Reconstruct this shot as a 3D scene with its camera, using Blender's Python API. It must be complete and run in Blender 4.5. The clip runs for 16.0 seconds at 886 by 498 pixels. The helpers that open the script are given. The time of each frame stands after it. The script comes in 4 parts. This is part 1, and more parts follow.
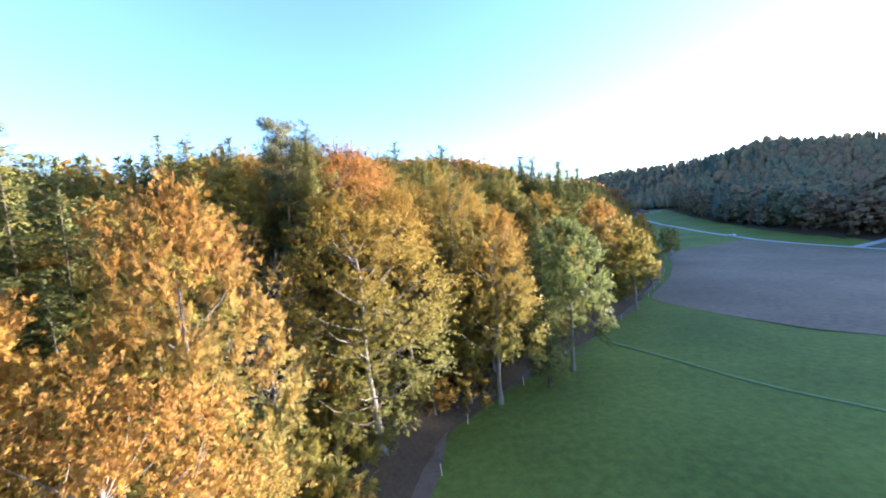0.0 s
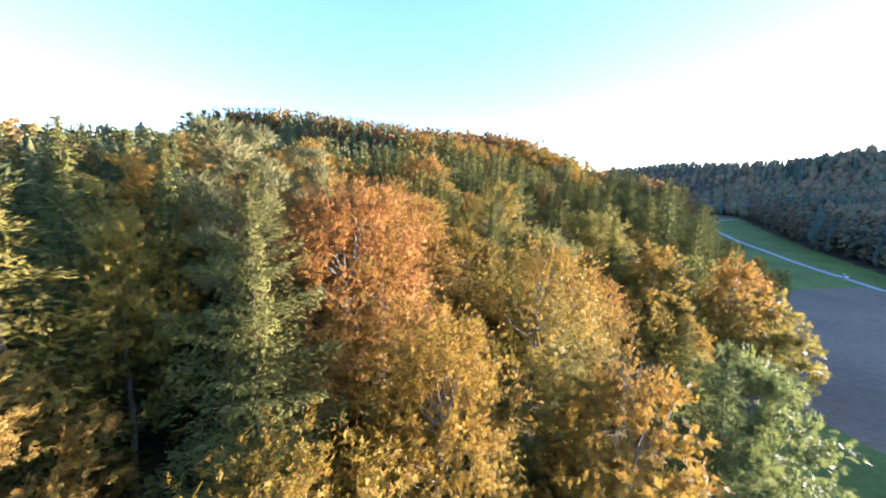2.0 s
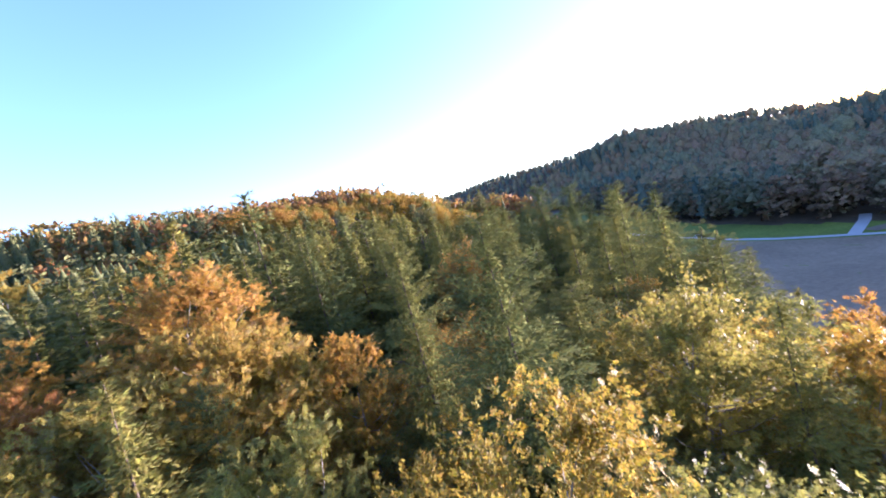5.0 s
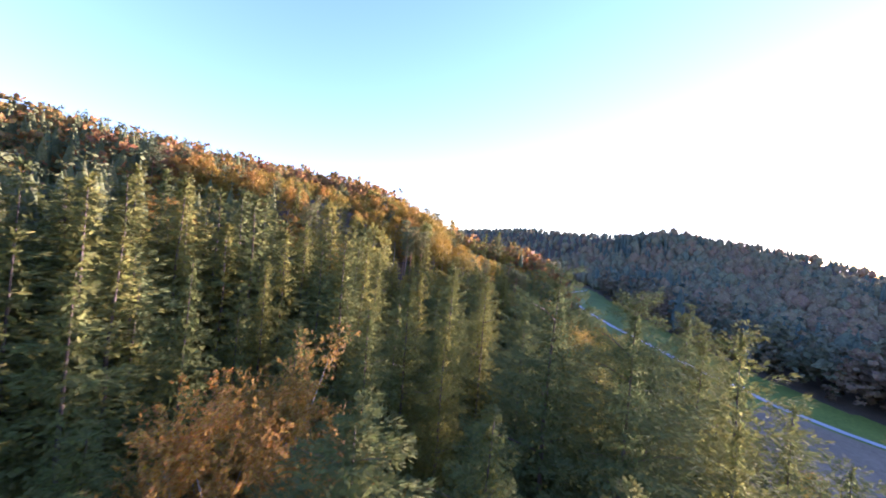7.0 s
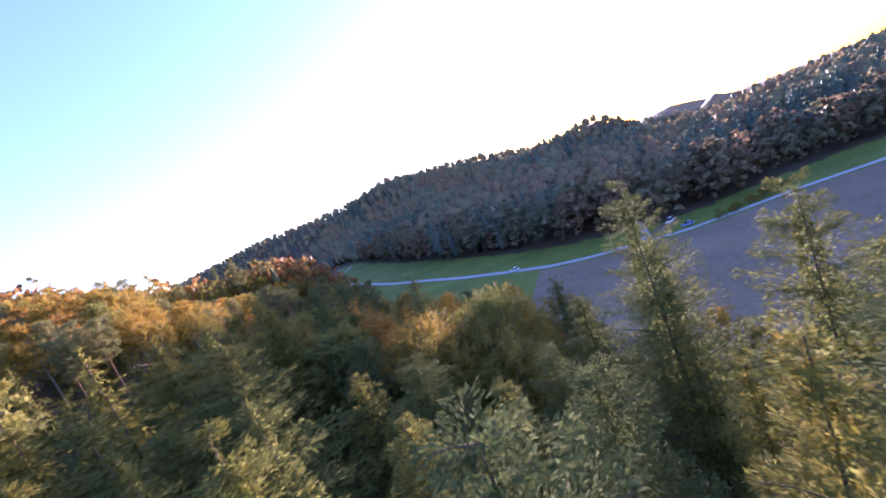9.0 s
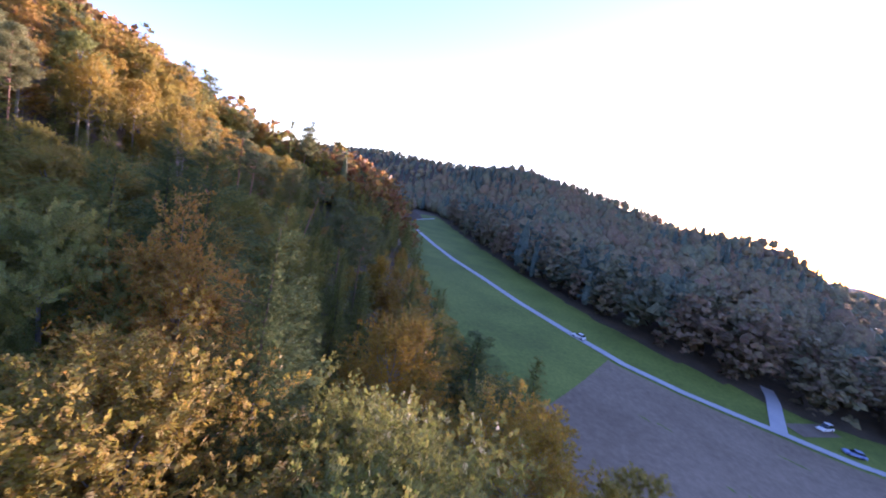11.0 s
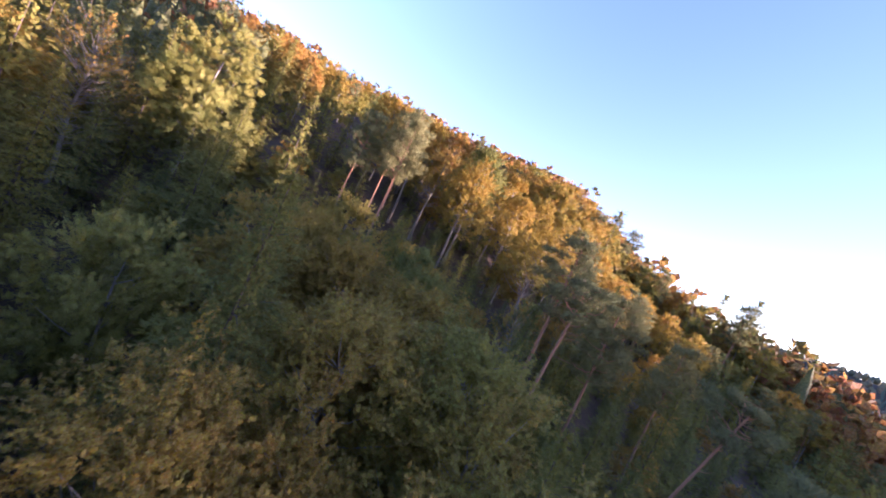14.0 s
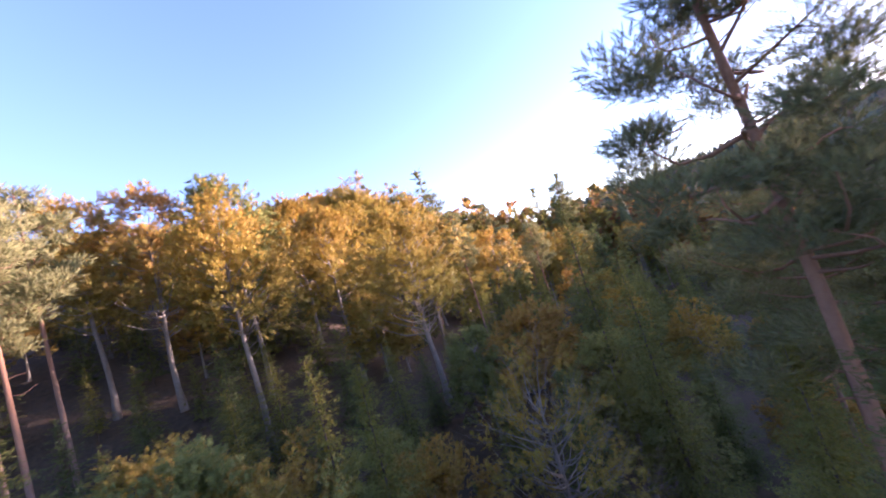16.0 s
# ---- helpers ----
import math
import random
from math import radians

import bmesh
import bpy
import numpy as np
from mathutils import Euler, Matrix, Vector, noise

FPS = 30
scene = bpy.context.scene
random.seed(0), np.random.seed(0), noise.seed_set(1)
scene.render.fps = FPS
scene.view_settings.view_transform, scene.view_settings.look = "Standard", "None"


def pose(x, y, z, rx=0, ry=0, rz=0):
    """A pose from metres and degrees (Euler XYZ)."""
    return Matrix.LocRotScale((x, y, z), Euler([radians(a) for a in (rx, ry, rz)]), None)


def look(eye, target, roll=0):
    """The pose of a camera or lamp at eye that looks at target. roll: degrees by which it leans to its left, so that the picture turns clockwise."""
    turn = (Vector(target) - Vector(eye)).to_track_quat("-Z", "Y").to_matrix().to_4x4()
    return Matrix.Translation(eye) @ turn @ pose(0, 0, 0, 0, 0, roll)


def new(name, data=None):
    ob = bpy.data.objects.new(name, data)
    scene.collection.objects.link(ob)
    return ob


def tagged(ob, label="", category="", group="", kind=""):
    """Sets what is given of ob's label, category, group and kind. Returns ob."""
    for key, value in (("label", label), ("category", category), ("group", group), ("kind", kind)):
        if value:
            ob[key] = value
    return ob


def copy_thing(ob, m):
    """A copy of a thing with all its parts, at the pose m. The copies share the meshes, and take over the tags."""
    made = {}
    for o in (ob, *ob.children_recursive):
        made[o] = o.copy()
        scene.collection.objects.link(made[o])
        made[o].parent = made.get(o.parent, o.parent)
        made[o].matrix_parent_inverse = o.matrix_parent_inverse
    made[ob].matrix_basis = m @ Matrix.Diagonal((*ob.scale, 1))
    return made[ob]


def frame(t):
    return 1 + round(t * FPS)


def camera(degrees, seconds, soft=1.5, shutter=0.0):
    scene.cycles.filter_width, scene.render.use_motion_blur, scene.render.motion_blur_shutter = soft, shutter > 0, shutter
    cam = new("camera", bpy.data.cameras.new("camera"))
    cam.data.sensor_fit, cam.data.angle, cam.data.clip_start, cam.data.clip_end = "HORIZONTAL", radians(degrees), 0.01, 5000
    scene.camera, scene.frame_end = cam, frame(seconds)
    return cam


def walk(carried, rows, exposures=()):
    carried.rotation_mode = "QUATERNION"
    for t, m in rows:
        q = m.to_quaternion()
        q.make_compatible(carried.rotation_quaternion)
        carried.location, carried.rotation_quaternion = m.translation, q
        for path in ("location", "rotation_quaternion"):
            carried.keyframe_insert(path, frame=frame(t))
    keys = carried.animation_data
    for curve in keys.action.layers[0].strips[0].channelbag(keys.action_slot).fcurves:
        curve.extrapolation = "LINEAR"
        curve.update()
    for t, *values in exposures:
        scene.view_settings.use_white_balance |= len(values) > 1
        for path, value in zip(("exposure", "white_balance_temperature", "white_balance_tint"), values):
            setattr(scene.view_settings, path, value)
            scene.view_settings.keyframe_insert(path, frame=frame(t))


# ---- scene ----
# camera and its flight: seconds, place in metres, yaw to the left, pitch up, roll as look() takes it, in degrees
cam = camera(97.46, 16.0, soft=1.8, shutter=0.1)
PATH = [
    (0.0, 0.03, 0.01, 24.02, -0.22, -3.40, -5.46),
    (0.5, -1.73, 6.75, 27.82, -0.72, -3.90, -5.00),
    (1.0, -2.76, 13.80, 31.30, -1.03, -4.40, -4.79),
    (1.5, -3.51, 20.95, 33.96, 0.34, -7.87, -3.42),
    (2.0, -3.73, 27.23, 35.65, 4.83, -8.07, 1.52),
    (2.5, -4.10, 33.74, 36.74, 5.88, -6.88, 2.52),
    (3.0, -4.61, 40.82, 37.24, 3.07, -3.57, 0.19),
    (3.5, -5.20, 48.72, 38.28, -2.91, -1.65, -4.62),
    (4.0, -5.50, 56.68, 39.57, -9.39, -2.40, -11.01),
    (4.5, -5.20, 64.25, 40.69, -13.04, -3.21, -11.70),
    (5.0, -4.30, 70.58, 41.28, -16.39, -3.62, -15.14),
    (7.3, 15.57, 103.57, 43.57, -13.98, 0.98, 6.52),
    (7.5, 16.46, 106.27, 43.88, -16.37, 0.90, 0.21),
    (8.0, 18.23, 112.76, 44.17, -28.59, -0.93, -15.52),
    (8.5, 20.79, 118.97, 43.83, -41.57, -4.87, -25.28),
    (8.7, 22.17, 121.24, 43.68, -46.49, -5.97, -26.77),
    (10.8, 48.54, 141.50, 38.77, -40.54, -8.75, 5.45),
    (11.0, 50.62, 142.65, 38.33, -36.11, -7.40, 11.02),
    (11.5, 54.99, 146.41, 37.84, -22.67, -4.59, 20.53),
    (12.0, 58.38, 151.07, 38.23, -8.45, -6.97, 28.39),
    (12.5, 60.70, 155.79, 38.86, 3.31, -7.85, 36.82),
    (13.0, 61.52, 160.82, 39.20, 12.60, -6.71, 33.93),
    (13.5, 61.24, 166.54, 39.24, 18.42, -7.21, 28.53),
    (14.0, 60.17, 173.12, 38.35, 23.70, -2.24, 25.27),
    (14.5, 58.17, 178.95, 37.62, 22.05, 1.78, 12.22),
    (15.0, 55.75, 184.18, 37.43, 13.72, 3.45, -3.96),
    (15.5, 54.10, 188.75, 37.92, 4.87, 3.18, -15.32),
    (16.0, 52.82, 192.82, 38.51, -3.00, 4.57, -17.50),
]


def heading(x, y, z, yaw, pitch, roll):
    a, b = radians(yaw), radians(pitch)
    ahead = Vector((-math.sin(a) * math.cos(b), math.cos(a) * math.cos(b), math.sin(b)))
    eye = Vector((x, y, z))
    return look(eye, eye + ahead, roll)


EXPOSURES = [(0.0, 3.4, 4980, 28), (5.0, 3.38, 5000, 40), (8.0, 3.3, 5080, 54), (11.0, 3.25, 5180, 58), (12.5, 3.05, 5240, 58), (14.0, 3.25, 5340, 58), (16.0, 3.36, 5400, 57)]
walk(cam, [(row[0], heading(*row[1:])) for row in PATH], EXPOSURES)

# daylight: a low sun over the far ridge
SUN_AZ, SUN_EL = radians(77), radians(2.2)
world = bpy.data.worlds.new("sky")
scene.world = world
world.use_nodes = True
sky = world.node_tree.nodes.new("ShaderNodeTexSky")
sky.sky_type, sky.sun_disc = "NISHITA", False
sky.sun_elevation, sky.sun_rotation = SUN_EL, SUN_AZ
sky.altitude, sky.air_density, sky.dust_density, sky.ozone_density = 450, 1.0, 0.4, 1.9
world.node_tree.links.new(sky.outputs[0], world.node_tree.nodes["Background"].inputs[0])
world.node_tree.nodes["Background"].inputs[1].default_value = 0.15
sun_data = bpy.data.lights.new("sun", "SUN")
sun_data.energy, sun_data.angle, sun_data.color = 3.5, radians(0.53), (1.0, 0.80, 0.53)
sun = new("sun", sun_data)
toward = Vector((math.cos(SUN_EL) * math.sin(SUN_AZ), math.cos(SUN_EL) * math.cos(SUN_AZ), math.sin(SUN_EL)))
sun.matrix_world = look(toward * 900, (0, 0, 0))


# ---- materials ----
def mat_nodes(name):
    m = bpy.data.materials.new(name)
    m.use_nodes = True
    nt = m.node_tree
    nt.nodes.clear()
    return m, nt.nodes, nt.links, nt.nodes.new("ShaderNodeOutputMaterial")


def ramp(nodes, stops, mode="LINEAR"):
    r = nodes.new("ShaderNodeValToRGB")
    r.color_ramp.interpolation = mode
    el = r.color_ramp.elements
    while len(el) < len(stops):
        el.new(0.5)
    for e, (p, c) in zip(el, stops):
        e.position, e.color = p, (*c, 1)
    return r


def noise_tex(nodes, links, scale, detail=4.0, rough=0.55, coord="Object"):
    co = nodes.new("ShaderNodeTexCoord")
    n = nodes.new("ShaderNodeTexNoise")
    n.inputs["Scale"].default_value, n.inputs["Detail"].default_value, n.inputs["Roughness"].default_value = scale, detail, rough
    links.new(co.outputs[coord], n.inputs["Vector"])
    return n


def mixed(nodes, links, fac, a, b, blend="MIX"):
    mx = nodes.new("ShaderNodeMix")
    mx.data_type, mx.blend_type = "RGBA", blend
    for sock, v in ((mx.inputs["Factor"], fac), (mx.inputs[6], a), (mx.inputs[7], b)):
        if hasattr(v, "links"):
            links.new(v, sock)
        else:
            sock.default_value = v if isinstance(v, float) else (*v, 1)
    return mx.outputs[2]


def mathed(nodes, links, op, a, b=0.0, c=0.0):
    n = nodes.new("ShaderNodeMath")
    n.operation, n.use_clamp = op, False
    for sock, v in zip(n.inputs, (a, b, c)):
        if hasattr(v, "links"):
            links.new(v, sock)
        else:
            sock.default_value = v
    return n.outputs[0]


def leaf_material(name, stops, low, low_share, span, glow=0.5, rough=0.55, source="object", jitter=0.32, cell=(19, 19, 19), cover=0.60, gloss=0.10, comb=0.0, ruffle=0.9, bough=1.1):
    """Leaves: one hue a tree, greener low in the crown, each spray a little different; light shines through."""
    m, nodes, links, out = mat_nodes(name)
    if source == "object":
        hue = nodes.new("ShaderNodeSeparateColor")
        links.new(nodes.new("ShaderNodeObjectInfo").outputs["Color"], hue.inputs[0])
        pick = hue.outputs[0]
    else:
        at = nodes.new("ShaderNodeAttribute")
        at.attribute_name = "tint"
        pick = at.outputs["Fac"]
    r = ramp(nodes, stops)
    links.new(pick, r.inputs[0])
    colour = r.outputs[0]
    if low_share > 0:
        co = nodes.new("ShaderNodeTexCoord")
        sep = nodes.new("ShaderNodeSeparateXYZ")
        links.new(co.outputs["Object"], sep.inputs[0])
        n = noise_tex(nodes, links, 0.35, 2.0)
        h = mathed(nodes, links, "MULTIPLY_ADD", n.outputs["Fac"], 9.0, sep.outputs[2])
        mr = nodes.new("ShaderNodeMapRange")
        mr.inputs["From Min"].default_value, mr.inputs["From Max"].default_value = span[0], span[1]
        mr.inputs["To Min"].default_value, mr.inputs["To Max"].default_value = low_share, 0.0
        links.new(h, mr.inputs["Value"])
        colour = mixed(nodes, links, mr.outputs[0], colour, low)
    geo = nodes.new("ShaderNodeNewGeometry")
    isl = geo.outputs["Random Per Island"]
    # single leaves within each spray
    tc, mp, vo = nodes.new("ShaderNodeTexCoord"), nodes.new("ShaderNodeMapping"), nodes.new("ShaderNodeTexVoronoi")
    mp.inputs["Scale"].default_value = cell
    vo.inputs["Scale"].default_value = 1.0
    links.new(tc.outputs["Object"], mp.inputs["Vector"])
    links.new(mp.outputs[0], vo.inputs["Vector"])
    leaf = nodes.new("ShaderNodeSeparateColor")
    links.new(vo.outputs["Color"], leaf.inputs[0])
    hsv = nodes.new("ShaderNodeHueSaturation")
    links.new(colour, hsv.inputs["Color"])
    mixr = mathed(nodes, links, "MULTIPLY_ADD", isl, 0.3, mathed(nodes, links, "MULTIPLY", leaf.outputs[0], 0.7))
    links.new(mathed(nodes, links, "MULTIPLY_ADD", mixr, 0.07, 0.465), hsv.inputs["Hue"])
    links.new(mathed(nodes, links, "MULTIPLY_ADD", leaf.outputs[1], jitter * 1.6, 1.0 - jitter * 0.8), hsv.inputs["Value"])
    links.new(mathed(nodes, links, "MULTIPLY_ADD", leaf.outputs[2], 0.2, 0.95), hsv.inputs["Saturation"])
    # each leaf faces its own way
    sub, sc, add, nrm = [nodes.new("ShaderNodeVectorMath") for _ in range(4)]
    sub.operation, sc.operation, add.operation, nrm.operation = "SUBTRACT", "SCALE", "ADD", "NORMALIZE"
    links.new(vo.outputs["Color"], sub.inputs[0])
    sub.inputs[1].default_value = (0.5, 0.5, 0.5)
    links.new(sub.outputs[0], sc.inputs[0])
    sc.inputs["Scale"].default_value = ruffle
    links.new(sc.outputs[0], add.inputs[0])
    # leaves lie along the surface of their bough
    way, turned, lean, both = nodes.new("ShaderNodeAttribute"), nodes.new("ShaderNodeVectorTransform"), nodes.new("ShaderNodeVectorMath"), nodes.new("ShaderNodeVectorMath")
    way.attribute_name = "outward"
    turned.vector_type, turned.convert_from, turned.convert_to = "VECTOR", "OBJECT", "WORLD"
    links.new(way.outputs["Vector"], turned.inputs[0])
    lean.operation, both.operation = "SCALE", "ADD"
    lean.inputs["Scale"].default_value = bough
    links.new(turned.outputs[0], lean.inputs[0])
    links.new(lean.outputs[0], both.inputs[0])
    links.new(geo.outputs["Normal"], both.inputs[1])
    links.new(both.outputs[0], add.inputs[1])
    links.new(add.outputs[0], nrm.inputs[0])
    b = nodes.new("ShaderNodeBsdfPrincipled")
    b.inputs["Roughness"].default_value = rough
    b.inputs["Specular IOR Level"].default_value = gloss
    links.new(hsv.outputs[0], b.inputs["Base Color"])
    links.new(nrm.outputs[0], b.inputs["Normal"])
    t = nodes.new("ShaderNodeBsdfTranslucent")
    links.new(mixed(nodes, links, 1.0, hsv.outputs[0], (1.0, 1.0, 0.9), "MULTIPLY"), t.inputs["Color"])
    mx, cut, gap = nodes.new("ShaderNodeMixShader"), nodes.new("ShaderNodeMixShader"), nodes.new("ShaderNodeBsdfTransparent")
    mx.inputs[0].default_value = glow
    links.new(b.outputs[0], mx.inputs[1])
    links.new(t.outputs[0], mx.inputs[2])
    # leaves thin out towards the edge of a spray
    uv = nodes.new("ShaderNodeSeparateXYZ")
    links.new(tc.outputs["UV"], uv.inputs[0])
    if cover > 1:
        links.new(mx.outputs[0], out.inputs[0])
        return m
    if comb:
        # needles to both sides of a stem
        across = mathed(nodes, links, "ABSOLUTE", mathed(nodes, links, "SUBTRACT", uv.outputs[0], uv.outputs[1]))
        length = mathed(nodes, links, "MULTIPLY", mathed(nodes, links, "ADD", uv.outputs[0], uv.outputs[1]), 0.5)
        slant = mathed(nodes, links, "MULTIPLY_ADD", across, -0.5, length)
        tooth = mathed(nodes, links, "FRACT", mathed(nodes, links, "MULTIPLY_ADD", slant, comb, mathed(nodes, links, "MULTIPLY", isl, 5.0)))
        worn = mathed(nodes, links, "MULTIPLY_ADD", across, 0.7, tooth)
        needles = nodes.new("ShaderNodeMixShader")
        links.new(mathed(nodes, links, "LESS_THAN", worn, cover), needles.inputs[0])
        links.new(gap.outputs[0], needles.inputs[1])
        links.new(mx.outputs[0], needles.inputs[2])
        links.new(needles.outputs[0], out.inputs[0])
        return m
    du = mathed(nodes, links, "ABSOLUTE", mathed(nodes, links, "SUBTRACT", uv.outputs[0], 0.5))
    dv = mathed(nodes, links, "ABSOLUTE", mathed(nodes, links, "SUBTRACT", uv.outputs[1], 0.5))
    rim = mathed(nodes, links, "MAXIMUM", du, dv)
    tuft = noise_tex(nodes, links, cell[0] * 0.22, 2.0)
    reach = mathed(nodes, links, "MULTIPLY_ADD", rim, -0.6, mathed(nodes, links, "MULTIPLY_ADD", tuft.outputs["Fac"], 0.6, cover - 0.24))
    shown = mathed(nodes, links, "LESS_THAN", vo.outputs["Distance"], reach)
    links.new(shown, cut.inputs[0])
    links.new(gap.outputs[0], cut.inputs[1])
    links.new(mx.outputs[0], cut.inputs[2])
    links.new(cut.outputs[0], out.inputs[0])
    return m


def rough_material(name, stops, scale, fine, rough=0.9, bump=0.3, upper=None, span=(0, 1), coord="Object", dist=0.05):
    """Bark, soil, grass: two scales of noise, bump, and where given another colour higher up."""
    m, nodes, links, out = mat_nodes(name)
    n1, n2 = noise_tex(nodes, links, scale, 3.0, coord=coord), noise_tex(nodes, links, fine, 6.0, 0.7, coord=coord)
    f = mathed(nodes, links, "MULTIPLY_ADD", n2.outputs["Fac"], 0.55, mathed(nodes, links, "MULTIPLY", n1.outputs["Fac"], 0.45))
    r = ramp(nodes, stops)
    links.new(f, r.inputs[0])
    colour = r.outputs[0]
    if upper:
        co = nodes.new("ShaderNodeTexCoord")
        sep = nodes.new("ShaderNodeSeparateXYZ")
        links.new(co.outputs["Object"], sep.inputs[0])
        mr = nodes.new("ShaderNodeMapRange")
        mr.inputs["From Min"].default_value, mr.inputs["From Max"].default_value = span
        links.new(mathed(nodes, links, "MULTIPLY_ADD", n2.outputs["Fac"], 3.0, sep.outputs[2]), mr.inputs["Value"])
        tone = mixed(nodes, links, n2.outputs["Fac"], upper, tuple(c * 0.5 for c in upper))
        colour = mixed(nodes, links, mr.outputs[0], colour, tone)
    b = nodes.new("ShaderNodeBsdfPrincipled")
    b.inputs["Roughness"].default_value = rough
    b.inputs["Specular IOR Level"].default_value = 0.25
    links.new(colour, b.inputs["Base Color"])
    bp = nodes.new("ShaderNodeBump")
    bp.inputs["Strength"].default_value, bp.inputs["Distance"].default_value = bump, dist
    links.new(n2.outputs["Fac"], bp.inputs["Height"])
    links.new(bp.outputs[0], b.inputs["Normal"])
    links.new(b.outputs[0], out.inputs[0])
    return m


BEECH = [(0.0, (0.36, 0.14, 0.055)), (0.2, (0.345, 0.185, 0.05)), (0.45, (0.34, 0.215, 0.044)), (0.7, (0.305, 0.215, 0.044)), (0.85, (0.245, 0.215, 0.048)), (1.0, (0.16, 0.175, 0.05))]
OLIVE = [(0.0, (0.33, 0.175, 0.055)), (0.3, (0.32, 0.205, 0.05)), (0.6, (0.25, 0.225, 0.054)), (1.0, (0.165, 0.19, 0.06))]
SPRUCE = [(0.0, (0.225, 0.20, 0.052)), (0.5, (0.18, 0.176, 0.048)), (1.0, (0.115, 0.135, 0.048))]
FIR = [(0.0, (0.19, 0.185, 0.054)), (0.5, (0.148, 0.158, 0.05)), (1.0, (0.10, 0.125, 0.05))]
PINE = [(0.0, (0.20, 0.185, 0.075)), (0.5, (0.16, 0.16, 0.068)), (1.0, (0.115, 0.13, 0.064))]
M_BEECH = leaf_material("beech_leaf", BEECH, (0.20, 0.21, 0.06), 0.95, (10.0, 25.0), cover=0.64, glow=0.42)
M_OLIVE = leaf_material("olive_leaf", OLIVE, (0.19, 0.205, 0.068), 0.6, (5.0, 19.0), cover=0.64, glow=0.42)
M_SPRUCE = leaf_material("spruce_needle", SPRUCE, (0.085, 0.10, 0.045), 0.3, (4.0, 20.0), glow=0.3, rough=0.9, cell=(7, 7, 5), cover=0.86, comb=7.0, gloss=0.02, jitter=0.32, ruffle=0.6, bough=1.3)
M_FIR = leaf_material("fir_needle", FIR, (0.075, 0.095, 0.05), 0.3, (4.0, 20.0), glow=0.3, rough=0.9, cell=(7, 7, 7), cover=0.86, comb=7.0, gloss=0.02, jitter=0.32, ruffle=0.6, bough=1.3)
M_PINE = leaf_material("pine_needle", PINE, (0.10, 0.12, 0.06), 0.3, (8.0, 24.0), glow=0.3, rough=0.8, cell=(9, 9, 9), cover=0.7, comb=5.0, gloss=0.02, ruffle=0.6, bough=0.8)
M_SHRUB = leaf_material("shrub_leaf", OLIVE, (0.12, 0.14, 0.05), 0.5, (0.0, 7.0), cover=0.64)
MIXED = [(0.0, (0.30, 0.145, 0.06)), (0.2, (0.33, 0.185, 0.065)), (0.42, (0.33, 0.215, 0.068)), (0.58, (0.24, 0.205, 0.065)), (0.62, (0.155, 0.155, 0.058)), (1.0, (0.125, 0.14, 0.06))]
M_FAR = leaf_material("woodland_leaf", MIXED, (0, 0, 0), 0.0, (0, 1), source="tint", glow=0.4, cell=(3.5, 3.5, 3.5), cover=1.4, jitter=0.34, ruffle=0.9, bough=1.6)
# autumn colours shifted blue-grey: the valley's haze is mixed into this palette
HAZY_FARSIDE = [(0.0, (0.25, 0.18, 0.115)), (0.3, (0.24, 0.20, 0.12)), (0.6, (0.205, 0.21, 0.125)), (0.75, (0.125, 0.155, 0.115)), (1.0, (0.105, 0.14, 0.115))]
M_OPPOSITE = leaf_material("hazy_hillside_leaf", HAZY_FARSIDE, (0, 0, 0), 0.0, (0, 1), source="tint", glow=0.3, cell=(1.3, 1.3, 1.3), cover=1.4, jitter=0.26, ruffle=0.75, bough=1.8, gloss=0.02)
B_BEECH = rough_material("beech_bark", [(0.3, (0.11, 0.095, 0.075)), (0.5, (0.19, 0.17, 0.135)), (0.7, (0.27, 0.24, 0.20))], 1.2, 9.0, bump=0.4)
B_SPRUCE = rough_material("spruce_bark", [(0.3, (0.06, 0.045, 0.035)), (0.6, (0.12, 0.092, 0.07))], 1.5, 14.0, bump=0.6)
B_PINE = rough_material("pine_bark", [(0.3, (0.12, 0.085, 0.065)), (0.65, (0.24, 0.17, 0.125))], 1.5, 11.0, bump=0.7, upper=(0.36, 0.195, 0.11), span=(8.0, 15.0))
G_FOREST = rough_material("forest_floor", [(0.3, (0.035, 0.028, 0.018)), (0.5, (0.075, 0.055, 0.032)), (0.7, (0.13, 0.085, 0.045))], 0.15, 2.5, bump=0.6, dist=0.2)
G_MEADOW = rough_material("meadow_grass", [(0.36, (0.073, 0.10, 0.015)), (0.5, (0.112, 0.15, 0.022)), (0.64, (0.16, 0.20, 0.033))], 0.05, 0.9, bump=0.5, dist=0.1)
G_SOIL = rough_material("ploughed_soil", [(0.36, (0.138, 0.1, 0.062)), (0.5, (0.19, 0.141, 0.088)), (0.64, (0.245, 0.186, 0.122))], 0.035, 0.7, bump=0.6, dist=0.12)
G_DIRT = rough_material("bare_dirt", [(0.3, (0.10, 0.075, 0.05)), (0.55, (0.18, 0.14, 0.10)), (0.75, (0.10, 0.11, 0.05))], 0.3, 3.0, bump=0.5)
G_TRACK = rough_material("worn_grass", [(0.36, (0.12, 0.17, 0.06)), (0.64, (0.20, 0.25, 0.10))], 0.2, 2.0, bump=0.3)
G_ROAD = rough_material("road_asphalt", [(0.3, (0.30, 0.30, 0.30)), (0.7, (0.42, 0.41, 0.40))], 0.3, 8.0, bump=0.2)
M_POST = rough_material("fence_wood", [(0.3, (0.35, 0.31, 0.26)), (0.7, (0.62, 0.58, 0.50))], 3.0, 20.0)


